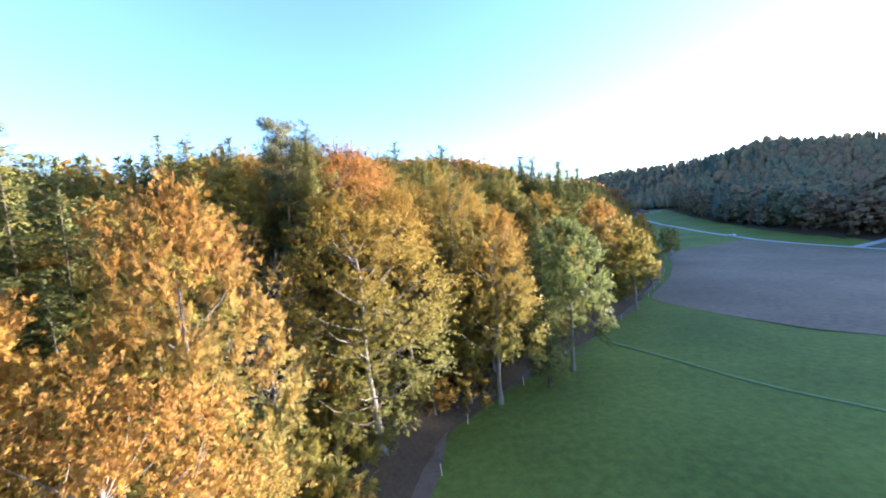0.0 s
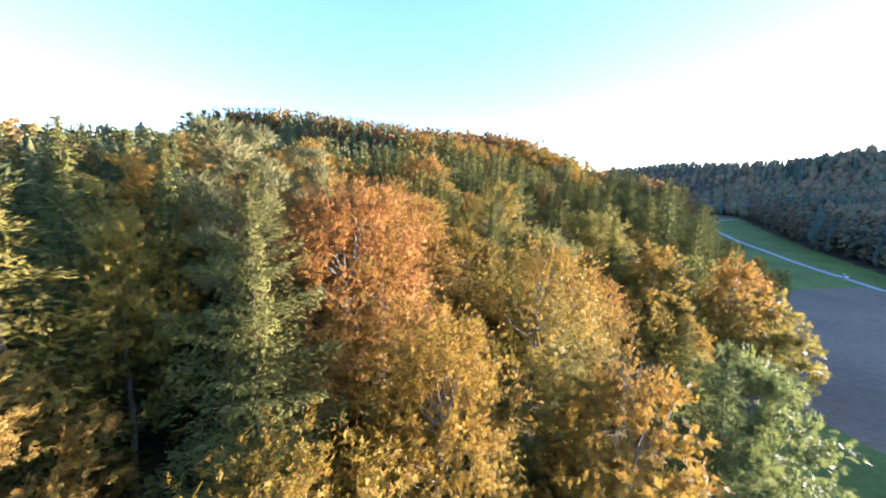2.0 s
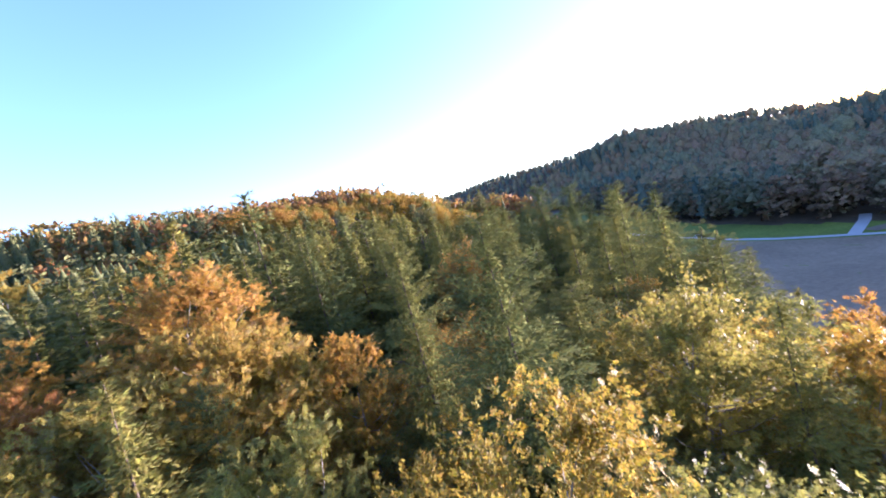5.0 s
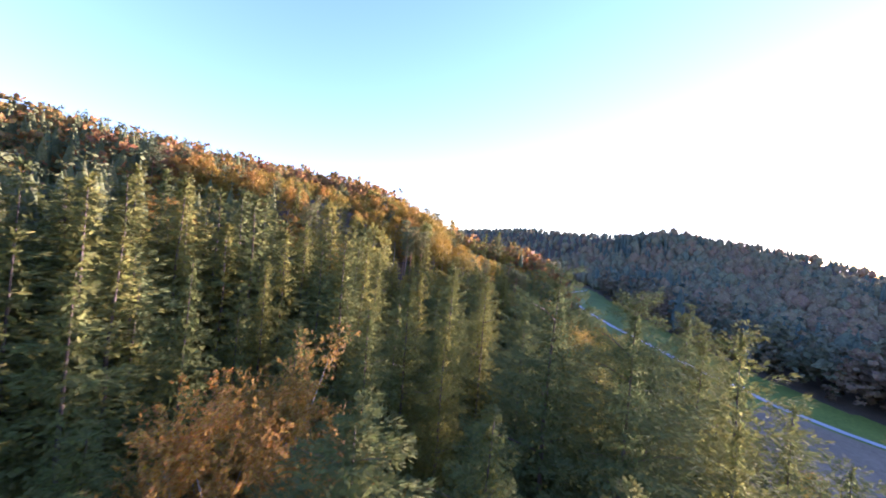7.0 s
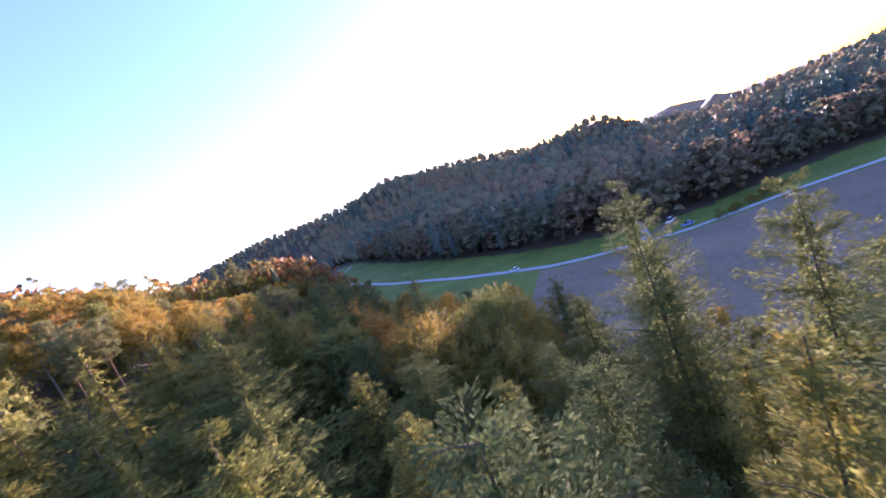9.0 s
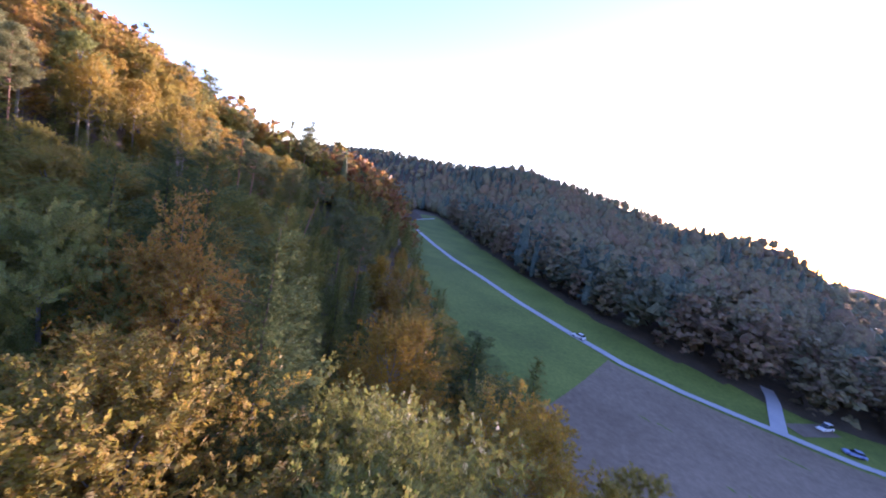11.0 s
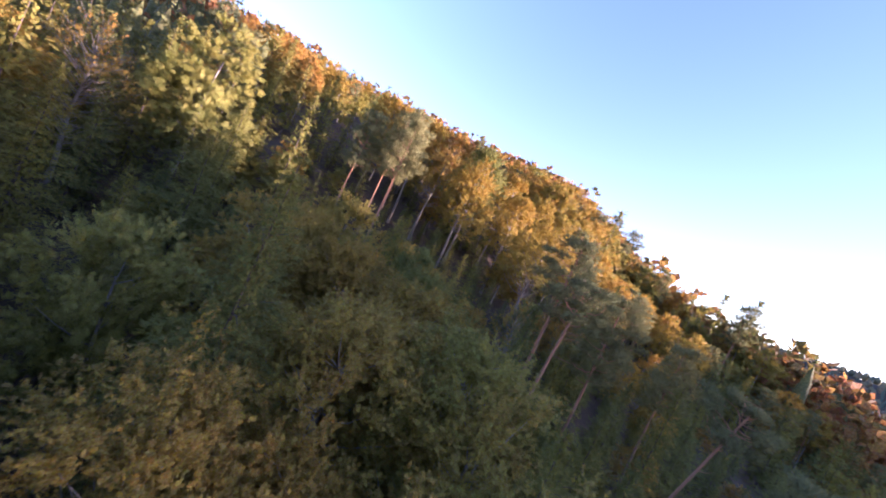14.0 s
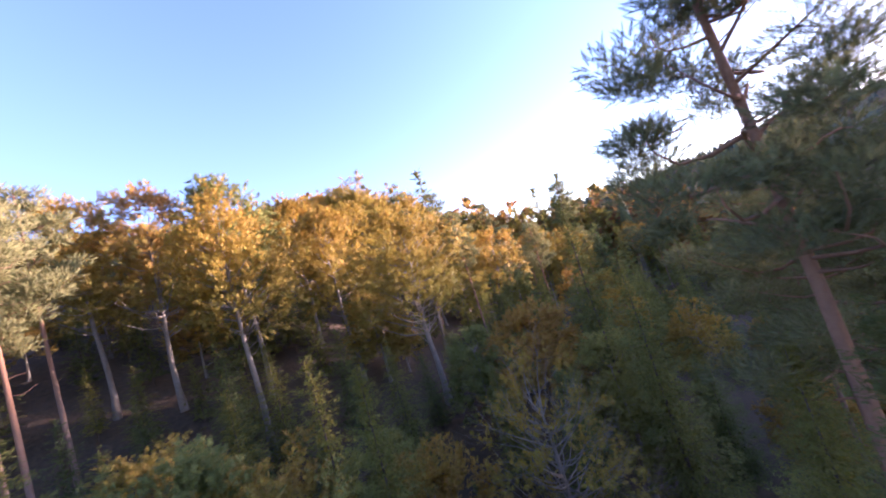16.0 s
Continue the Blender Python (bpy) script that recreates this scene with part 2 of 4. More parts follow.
# ---- the lie of the land ----
EDGE_Y = [-400, -60, 0, 25, 35, 45, 50, 60, 75, 99, 125, 150, 176, 195, 214, 240, 283, 330, 375, 440, 520, 620, 800, 1300, 5000]
EDGE_X = [-130, -60, -22, -8, -5, -2, 3, 12, 28, 49, 68, 84, 98, 104, 108, 119, 139, 156, 172, 238, 275, 280, 210, 100, 0]
FOOT_Y = [-400, 0, 60, 120, 150, 162, 175, 190, 208, 234, 283, 303, 350, 440, 520, 620, 800, 1300, 5000]
FOOT_X = [300, 275, 255, 226, 204, 194, 190, 185, 181, 185, 199, 207, 222, 262, 290, 295, 225, 115, 15]
ROAD_Y = [-400, 0, 60, 120, 150, 163, 172, 181, 195, 212, 240, 270, 298, 327, 372, 420]
ROAD_X = [260, 240, 225, 199, 182, 175, 169.5, 164, 158.5, 158, 161, 167, 171.5, 179, 193, 210]
RIDGE_Y = [-400, 0, 100, 178, 250, 278, 300, 318, 342, 408, 497, 560, 620, 850, 1000, 5000]
RIDGE_Z = [3, 3, 3, 4, 20, 38, 53, 53, 44, 51, 76, 90, 100, 100, 113, 120]


def field_z(y):
    return 0.058 * np.maximum(0, y - 150) * (y < 470) + 18.56 * (y >= 470)


def smooth(v):
    v = np.clip(v, 0, 1)
    return v * v * (3 - 2 * v)


def valley_z(x, y):
    """The valley floor, which dips a little towards the road."""
    return field_z(y) - 3.0 * smooth((x - 80) / 90) * smooth((215 - y) / 70)


def land(x, y):
    """Height of the ground: flat valley floor, wooded slope to the west, long ridge to the east."""
    x, y = np.asarray(x, float), np.asarray(y, float)
    ex, fx = np.interp(y, EDGE_Y, EDGE_X), np.interp(y, FOOT_Y, FOOT_X)
    d, u = np.maximum(0, ex - x) * 0.80, np.maximum(0, x - fx) * 0.85
    west = 23 * (1 - np.exp(-d / 32)) - field_z(y) * smooth(d / 70)
    west = west + (24 + 4 * smooth((y - 245) / 40)) * np.exp(-(np.maximum(0, x + 10) / 85) ** 2) / (1 + np.exp(-(y - 208 - 24 * smooth((20 - x) / 50)) / 11)) * (d > 0)
    west = west + 5 * smooth((d - 90) / 160) + 9 * smooth((d - 50) / 60) / (1 + np.exp(-(y - 140) / 10))
    width = np.interp(y, [250, 620], [430, 260])
    east = (np.interp(y, RIDGE_Y, RIDGE_Z) - field_z(y)) * smooth(u / width) - 0.22 * np.clip(u - width, 0, 600)
    waves = 1.6 * np.sin(x * 0.045 + 1.3 * np.sin(y * 0.02)) * np.sin(y * 0.037 + 0.7) + 0.6 * np.sin(x * 0.13 + y * 0.09)
    away = smooth(np.maximum(d, u) / 25)
    return valley_z(x, y) + west + east + waves * away


def lz(x, y):
    return float(land(x, y))


def sheet(name, xs, ys, zs, material):
    """A grid of quads from 2D arrays."""
    ny, nx = xs.shape
    verts = np.stack([xs.ravel(), ys.ravel(), zs.ravel()], 1)
    i = np.arange(ny * nx).reshape(ny, nx)
    faces = np.stack([i[:-1, :-1].ravel(), i[:-1, 1:].ravel(), i[1:, 1:].ravel(), i[1:, :-1].ravel()], 1)
    return raw_mesh(name, verts, faces, material, True)


def raw_mesh(name, verts, faces, material, shade=False, outward=None):
    me = bpy.data.meshes.new(name)
    faces = np.asarray(faces)
    n, k = faces.shape
    me.vertices.add(len(verts))
    me.vertices.foreach_set("co", np.asarray(verts, np.float32).ravel())
    me.loops.add(n * k)
    me.loops.foreach_set("vertex_index", faces.astype(np.int32).ravel())
    me.polygons.add(n)
    me.polygons.foreach_set("loop_start", np.arange(0, n * k, k, dtype=np.int32))
    if shade:
        me.polygons.foreach_set("use_smooth", np.ones(n, bool))
    me.update(calc_edges=True)
    if outward is not None:
        me.attributes.new("outward", "FLOAT_VECTOR", "POINT").data.foreach_set("vector", np.asarray(outward, np.float32).ravel())
        me.uv_layers.new(name="card").uv.foreach_set("vector", np.tile(np.array([0, 0, 1, 0, 1, 1, 0, 1], np.float32), n))
    me.materials.append(material)
    return me


def steps(*runs):
    """Grid lines: (from, to, spacing) runs, one after the other."""
    return np.concatenate([np.arange(a, b, s) for a, b, s in runs] + [[runs[-1][1]]])


gx, gy = np.meshgrid(steps((-4000, -600, 200), (-600, -160, 20), (-160, 320, 4), (320, 900, 20), (900, 4000, 200)),
                     steps((-4000, -400, 200), (-400, -60, 20), (-60, 480, 4), (480, 1300, 20), (1300, 4000, 200)))
ground_z = land(gx, gy)
inside = (gx > np.interp(gy, EDGE_Y, EDGE_X) + 1) & (gx < np.interp(gy, FOOT_Y, FOOT_X) - 1) & (gy > -390) & (gy < 470)
ground = new("ground", sheet("ground", gx, gy, ground_z - 0.35 * inside, G_FOREST))
tagged(ground, "leaf-littered forest floor and hillsides under the trees", "ground", kind="structure")


def strip(name, y0, y1, left, right, lift, material, n=30, step=3.0, label="", category=""):
    """A sheet draped over the valley floor between two lines of x over y."""
    ys = np.arange(y0, y1 + 0.1, step)
    u = np.linspace(0, 1, n)
    xs = left(ys)[:, None] * (1 - u) + right(ys)[:, None] * u
    yy = np.repeat(ys[:, None], n, 1)
    bump = 0.05 * np.sin(xs * 0.21 + yy * 0.11) * np.sin(yy * 0.17)
    ob = new(name, sheet(name, xs, yy, valley_z(xs, yy) + lift + bump * (lift < 0.02), material))
    return tagged(ob, label, category, kind="structure")


def edge(y):
    return np.interp(y, EDGE_Y, EDGE_X)


def foot(y):
    return np.interp(y, FOOT_Y, FOOT_X)


def road(y):
    return np.interp(y, ROAD_Y, ROAD_X)


strip("meadow", -380, 466, lambda y: edge(y) - 2, lambda y: foot(y) + 3, 0.0, G_MEADOW, 50,
      label="short green meadow on the valley floor", category="meadow")
strip("dirt_margin", -60, 240, lambda y: edge(y) - 1.5, lambda y: edge(y) + 1.6 + 0.9 * np.sin(y * 0.23), 0.09, G_DIRT, 6, 1.5,
      "strip of bare trodden dirt along the wood", "dirt track")
# ploughed field, cut slantwise at both ends
su, sv = np.meshgrid(np.linspace(0, 1, 40), np.linspace(0, 1, 70))
sy = 25 + sv * (159 + 14 * su)
sx0 = np.interp(sy, [25, 45, 60, 66, 78, 96, 102, 125, 150, 176, 200], [96, 78, 69, 63, 58, 53, 54, 73, 89, 103, 110])
sx = sx0 * (1 - su) + (road(sy) - 3.2) * su
furrows = 0.05 * np.sin(sx * 0.9 + sy * 0.5)
field_ob = new("ploughed_field", sheet("ploughed_field", sx, sy, valley_z(sx, sy) + 0.08 + furrows, G_SOIL))
tagged(field_ob, "bare grey-brown ploughed field on the valley floor", "field", kind="structure")
strip("road", -380, 414, lambda y: road(y) - 1.6, lambda y: road(y) + 1.6, 0.16, G_ROAD, 5, 2.0, "narrow pale asphalt road along the valley", "road")


def ribbon(name, points, width, lift, material, label, category):
    """A flat way along a few points of the valley floor."""
    p = np.array(points, float)
    s = np.linspace(0, len(p) - 1, 14 * len(p))
    c = np.stack([np.interp(s, range(len(p)), p[:, k]) for k in (0, 1)], 1)
    t = np.gradient(c, axis=0)
    t /= np.linalg.norm(t, axis=1, keepdims=True)
    side = np.stack([-t[:, 1], t[:, 0]], 1) * width / 2
    w = np.linspace(-1, 1, 4)
    xs, ys = c[:, :1] + side[:, :1] * w, c[:, 1:] + side[:, 1:] * w
    return tagged(new(name, sheet(name, xs, ys, valley_z(xs, ys) + lift, material)), label, category, kind="structure")


ribbon("side_road", [(175, 163), (186, 166.5), (197, 170), (206, 174)], 3.6, 0.20, G_ROAD, "short pale side road that meets the valley road", "road")
ribbon("cross_track", [(194, 408), (207.5, 415), (228, 428), (246, 440), (258, 450)], 2.2, 0.20, G_ROAD, "pale farm track crossing the end of the valley", "track")
ribbon("lay_by", [(182, 162), (190, 159.5), (197, 157.5)], 5.0, 0.12, G_DIRT, "gravelled lay-by beside the valley road", "parking")
ribbon("wheel_track", [(28, 72), (34.4, 58.8), (37.7, 51), (40.7, 45.8), (45.4, 39.8), (58, 26), (80, 8)], 0.6, 0.10, G_TRACK,
       "faint pale wheel track across the meadow", "track")


# ---- trees ----
rng = np.random.default_rng(7)


def normed(v):
    return v / np.maximum(1e-6, np.linalg.norm(v, axis=1, keepdims=True))


def diamonds(at, along, across, length, width, outward):
    """One leaf-shaped quad a point: arrays of places, axes, sizes and the side of the bough that it lies on."""
    along = normed(along)
    across = normed(across - (across * along).sum(1, keepdims=True) * along)
    at = at - along * (0.16 * length)[:, None]
    a, w = along * length[:, None] * 1.32, across * width[:, None] * 0.68
    v = np.stack([at, at + 0.5 * a + w, at + a, at + 0.5 * a - w], 1).reshape(-1, 3)
    return v, np.arange(len(v)).reshape(-1, 4), np.repeat(normed(outward), 4, 0)


def joined(pieces):
    verts, faces, sides, n = [], [], [], 0
    for v, f, *o in pieces:
        verts.append(v), faces.append(f + n)
        sides += o
        n += len(v)
    return (np.concatenate(verts), np.concatenate(faces), *([np.concatenate(sides)] if sides else []))


def tube(points, radii, sides=6):
    """A tapered tube along points."""
    points = np.asarray(points, float)
    t = np.gradient(points, axis=0)
    t /= np.maximum(1e-9, np.linalg.norm(t, axis=1, keepdims=True))
    ref = np.where(np.abs(t[:, 2:3]) > 0.9, np.array([[1.0, 0, 0]]), np.array([[0, 0, 1.0]]))
    a = np.cross(t, ref)
    a /= np.linalg.norm(a, axis=1, keepdims=True)
    b = np.cross(t, a)
    ang = np.arange(sides) * 2 * np.pi / sides
    ring = a[:, None] * np.cos(ang)[None, :, None] + b[:, None] * np.sin(ang)[None, :, None]
    v = (points[:, None] + ring * np.asarray(radii, float)[:, None, None]).reshape(-1, 3)
    k = len(points)
    i = np.arange(k * sides).reshape(k, sides)
    j = np.roll(i, -1, 1)
    return v, np.stack([i[:-1].ravel(), j[:-1].ravel(), j[1:].ravel(), i[1:].ravel()], 1)


def unit(n):
    v = rng.normal(size=(n, 3))
    return v / np.linalg.norm(v, axis=1, keepdims=True)


def spray(centres, ways, radius, per, size, middle, span):
    """Leafy twigs that fan out from each centre along its way, narrowing to the tip."""
    n = len(centres) * per
    c, d, rad = np.repeat(centres, per, 0), np.repeat(ways, per, 0), np.repeat(radius, per)
    twig = np.repeat(unit(len(centres) * 7), math.ceil(per / 7), 0).reshape(len(centres), -1, 3)[:, :per].reshape(-1, 3)
    s = rng.random(n)
    d = normed(d + 0.75 * twig)
    at = c + d * (rad * (1.75 * s - 0.45))[:, None] + unit(n) * (rad * 0.34 * (1.15 - s) * rng.random(n) ** 0.6)[:, None]
    at[:, 2] -= 0.10 * rad * s * s
    out = normed(0.9 * normed(at - c + 0.25 * d) + 0.9 * normed((at - middle) / span) + np.array([0, 0, 0.25]))
    normal = out * 0.7 + unit(n) * 0.8 + np.array([0, 0, 0.4])
    along = np.cross(normal, unit(n)) * 0.8 + d
    ln = size * (0.65 + 0.7 * rng.random(n))
    return diamonds(at, along, np.cross(normal, along), ln, ln * 0.72, out)


def bent(a, b, n, sway):
    """A wandering line of n points from a to b, arching upward."""
    s = np.linspace(0, 1, n)[:, None]
    p = np.asarray(a) * (1 - s) + np.asarray(b) * s
    w = np.sin(s * np.pi)
    return p + w * rng.normal(size=(1, 3)) * sway + w * np.array([[0, 0, -0.10]]) * np.linalg.norm(np.asarray(b) - np.asarray(a))


def broadleaf(height, radius, start, clumps, per, size, bare=0.0, limbs=0.6, clump_r=1.15, inner=260, inner_size=1.2, rise=0.55):
    """Trunk with limbs, and a crown of leaf sprays at the limbs' ends."""
    lean = rng.normal(size=2) * 0.4
    top = height * 0.80
    zs = np.linspace(0, top, 9)
    tp = np.stack([lean[0] * (zs / top) ** 1.5 + 0.12 * np.sin(zs * 0.5), lean[1] * (zs / top) ** 1.5 + 0.12 * np.cos(zs * 0.43), zs], 1)
    r0 = 0.0105 * height + 0.03
    wood = [tube(tp, r0 * (1 - 0.85 * (zs / top)) + 0.03 + 0.12 * np.exp(-zs * 1.3), 7)]
    mid, half = (height + start) / 2, (height - start) / 2
    d = unit(clumps * 2)
    d = d[d[:, 2] > -0.85][:clumps]
    lobes = unit(16)
    near = (d @ lobes.T).max(1)
    lump = 0.80 + 0.26 * smooth((near - 0.62) / 0.36) + 0.06 * rng.normal(size=len(d))
    q = (0.55 + 0.45 * rng.random(len(d)) ** 0.4) * lump
    c = np.stack([d[:, 0] * radius * q, d[:, 1] * radius * q, mid + d[:, 2] * half * q * 0.95], 1)
    c[:, :2] *= (1.0 - 0.16 * d[:, 2:3])
    c[:, :2] += np.interp(c[:, 2], zs, tp[:, 0])[:, None] * np.array([1, 0]) + np.interp(c[:, 2], zs, tp[:, 1])[:, None] * np.array([0, 1])
    c[:, 2] = start + (c[:, 2] - start) * (height - 1.1 - start) / (c[:, 2].max() - start)
    ways = normed(d * np.array([1.0, 1.0, 0.75]) + np.array([0, 0, rise]) + 0.22 * unit(len(d)))
    middle, span = np.array([lean[0] * 0.6, lean[1] * 0.6, mid]), np.array([radius, radius, half])
    for k in range(int(len(c) * limbs)):
        h = np.clip(c[k, 2] - 0.55 * math.hypot(c[k, 0], c[k, 1]) - 0.5, start * 0.7, top * 0.97)
        a = np.array([np.interp(h, zs, tp[:, 0]), np.interp(h, zs, tp[:, 1]), h])
        ln = np.linalg.norm(c[k] - a)
        wood.append(tube(bent(a, c[k], 4, 0.25), np.linspace(0.014 * ln + 0.012, 0.008, 4), 3))
        if bare > 0 and rng.random() < bare:
            for _ in range(5):
                tip = c[k] + (unit(1)[0] * 0.5 + ways[k]) * clump_r * 1.5
                wood.append(tube(bent(c[k], tip, 3, 0.1), [0.012, 0.008, 0.004], 3))
    rad = clump_r * (0.75 + 0.5 * rng.random(len(c)))
    full = rng.random(len(c)) >= bare * 0.8
    leaves = [spray(c[full], ways[full], rad[full], per, size, middle, span)]
    # the dark, dense inside of the crown
    k = int(inner * (1 - bare))
    dd = unit(k) * (0.2 + 0.45 * rng.random(k))[:, None] * span * 0.95
    leaves.append(diamonds(dd + middle, unit(k), unit(k), np.full(k, inner_size), np.full(k, inner_size * 0.8), dd))
    if bare > 0:
        leaves.append(spray(c[~full], ways[~full], rad[~full], max(4, per // 4), size * 0.8, middle, span))
    return joined(wood), joined(leaves)


def conifer(height, radius, start, whorls, arms, twigs, size, droop=0.35, fullness=1.0, blunt=1.0, inner=260, inner_size=1.3, wide=0.42, boughs=0.3):
    """Straight trunk, whorls of drooping branches, flat sprays of needles hanging from each."""
    zs = np.linspace(0, height * 0.985, 7)
    wood = [tube(np.stack([0.08 * np.sin(zs * 0.3), 0.08 * np.cos(zs * 0.37), zs], 1), 0.0090 * height * (1 - zs / height) ** 1.15 + 0.015, 6)]
    at, along, across, ln, wd, face = [], [], [], [], [], []
    upward = np.array([0, 0, 1.0])
    for w in range(whorls):
        f = 1 - (1 - (w + rng.random() * 0.6) / whorls) ** 1.2
        z = start + (height * 0.99 - start) * f
        reach = radius * (1 - f) ** (0.75 * blunt) * (0.35 + 0.65 * min(1, (f + 0.04) * 5)) + 0.15
        turn = rng.random() * 6.28
        n_arm = max(4, int(arms * (0.6 + 0.4 * (1 - f))))
        for k in range(n_arm):
            ang = turn + (k + 0.5 * rng.random()) * 2 * np.pi / n_arm
            r = reach * (0.62 + 0.55 * rng.random())
            out = np.array([math.cos(ang), math.sin(ang), 0.0])
            side = np.array([-out[1], out[0], 0.0])
            rise = 0.55 * f - droop * (1 - f)
            base = np.array([0, 0, z + rng.normal() * 0.3 * height / whorls])
            tip = base + out * r + np.array([0, 0, r * rise])
            if r > 0.8 and rng.random() < boughs:
                wood.append(tube([base, (base + tip) / 2 + [0, 0, 0.08 * r], tip], [0.012 * r + 0.012, 0.010 * r + 0.006, 0.006], 3))
            n = max(6, int(twigs * (0.25 + 0.75 * r / radius) * fullness))
            s = 0.06 + 0.94 * rng.random(n) ** 0.7
            sag = 0.09 * r * np.sin(s * np.pi) + (0.16 - 0.5 * droop) * r * s ** 3
            # a bough is a flat fan, widest past its middle
            spread = (0.10 + 0.30 * np.sin(np.clip(s, 0, 1) ** 1.4 * np.pi * 0.93)) * r + 0.08
            off = (rng.random(n) * 2 - 1) * spread
            p = base + out * (s * r)[:, None] + side * off[:, None] + upward * (r * rise * s + sag - (0.10 + droop) * np.abs(off) ** 1.3 + 0.05 * rng.normal(size=n))[:, None]
            hang = rng.random(n) ** 2.2
            p[:, 2] -= hang * (0.15 + 0.30 * r / radius) * (0.6 + droop)
            a = out * 0.75 + side * (off / spread * 1.2)[:, None] + unit(n) * 0.42 - upward * (0.5 * hang)[:, None] + upward * (0.25 * f + 0.12 - 1.0 * droop * (1 - f))
            at.append(p), along.append(a), across.append(np.cross(a, upward) + unit(n) * 0.55)
            face.append(upward * (0.8 - 0.7 * hang)[:, None] + out * (0.15 + 0.75 * s)[:, None] + side * (0.5 * off / spread)[:, None])
            ln.append(size * (0.65 + 0.7 * rng.random(n)) * (0.45 + 0.55 * r / radius)), wd.append(size * wide * (0.7 + 0.6 * rng.random(n)) * (0.5 + 0.5 * r / radius))
    # dense twigs round the trunk
    n = inner
    f = rng.random(n)
    ang = rng.random(n) * 6.28
    r = radius * (1 - f) ** 0.8 * 0.55 * rng.random(n) ** 0.8 + 0.1
    at.append(np.stack([np.cos(ang) * r, np.sin(ang) * r, start + (height - start) * f * 0.96], 1))
    along.append(unit(n) + np.array([0, 0, -0.3])), across.append(unit(n))
    face.append(np.stack([np.cos(ang), np.sin(ang), 0.2 + 0 * ang], 1))
    ln.append(inner_size * (1.15 - 0.8 * f)), wd.append(inner_size * 0.55 * (1.15 - 0.8 * f))
    # leader
    n = 14
    at.append(np.stack([np.zeros(n), np.zeros(n), height * (0.945 + 0.03 * rng.random(n))], 1))
    along.append(unit(n) * 0.6 + upward), across.append(unit(n)), face.append(unit(n) + 0.4 * upward)
    ln.append(np.full(n, size * 0.8)), wd.append(np.full(n, size * 0.3))
    c = np.concatenate
    return joined(wood), diamonds(c(at), c(along), c(across), c(ln), c(wd), c(face))


def pine(height, radius, start, clumps, per, size, puff=1.0):
    """Tall bare trunk and a broken crown of flat needle clumps on crooked limbs."""
    zs = np.linspace(0, height * 0.97, 10)
    k1, k2 = rng.normal(size=2) * 0.18
    tp = np.stack([k1 * np.sin(zs / height * 4) + 0.4 * k2 * zs / height, k2 * np.sin(zs / height * 3.3), zs], 1)
    wood = [tube(tp, 0.0074 * height * (1 - 0.8 * zs / height) + 0.02 + 0.08 * np.exp(-zs), 8)]
    cs = []
    for k in range(clumps):
        f = (k + rng.random()) / clumps
        z = start + (height - start) * f
        ang = k * 2.4 + rng.normal() * 0.5
        r = radius * (0.35 + 0.65 * math.sin(min(1, f * 1.15 + 0.12) * 3.0)) * (0.5 + 0.6 * rng.random())
        a = np.array([np.interp(z, zs, tp[:, 0]), np.interp(z, zs, tp[:, 1]), min(z, height * 0.96)])
        tip = a + np.array([math.cos(ang) * r, math.sin(ang) * r, 0.25 * r + 0.2])
        wood.append(tube(bent(a, tip, 5, 0.3), np.linspace(0.018 * r + 0.018, 0.008, 5), 4))
        for s in (1.0, 0.72, 0.5)[: 1 + int(r > 1.2) + int(r > 2.2)]:
            cs.append(a + (tip - a) * s + unit(1)[0] * np.array([0.5, 0.5, 0.15]))
            if s < 1:
                wood.append(tube([a + (tip - a) * (s - 0.12), cs[-1]], [0.02, 0.008], 3))
    for _ in range(3):  # dead stubs
        z = start * (0.6 + 0.4 * rng.random())
        ang = rng.random() * 6.28
        a = np.array([np.interp(z, zs, tp[:, 0]), np.interp(z, zs, tp[:, 1]), z])
        wood.append(tube(bent(a, a + np.array([math.cos(ang), math.sin(ang), 0.2]) * (0.6 + rng.random()), 3, 0.1), [0.03, 0.02, 0.008], 3))
    cs = np.array(cs)
    n = len(cs) * per
    c = np.repeat(cs, per, 0)
    o = unit(n) * (rng.random(n) ** 0.4 * np.repeat(0.75 + 0.55 * rng.random(len(cs)), per) * puff)[:, None] * np.array([1, 1, 0.55])
    along = o + unit(n) * 0.5 + np.array([0, 0, 0.5])
    ln = size * (0.7 + 0.6 * rng.random(n))
    return joined(wood), diamonds(c + o - 0.4 * along * ln[:, None], along, unit(n), ln, ln * 0.30, o + np.array([0, 0, 0.3]))


def tree_things(name, shapes, wood_mat, leaf_mat):
    """The meshes of one kind of tree in its variants: (height, trunk mesh, crown mesh)."""
    made = []
    for height, (wood, leaves) in shapes:
        made.append((height, raw_mesh(name + "_trunk", *wood, wood_mat, True), raw_mesh(name + "_crown", *leaves[:2], leaf_mat, outward=leaves[2])))
    return made


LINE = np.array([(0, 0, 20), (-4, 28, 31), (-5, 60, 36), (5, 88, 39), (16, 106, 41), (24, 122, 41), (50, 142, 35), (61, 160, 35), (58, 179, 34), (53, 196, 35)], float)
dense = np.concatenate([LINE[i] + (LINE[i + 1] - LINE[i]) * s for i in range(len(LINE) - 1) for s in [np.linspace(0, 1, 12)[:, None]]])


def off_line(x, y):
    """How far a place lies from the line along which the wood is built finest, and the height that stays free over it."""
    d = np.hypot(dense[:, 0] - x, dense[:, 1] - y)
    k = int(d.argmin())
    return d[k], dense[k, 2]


KINDS = {}
planted = {}
WOOD = "trees of the wooded slope"


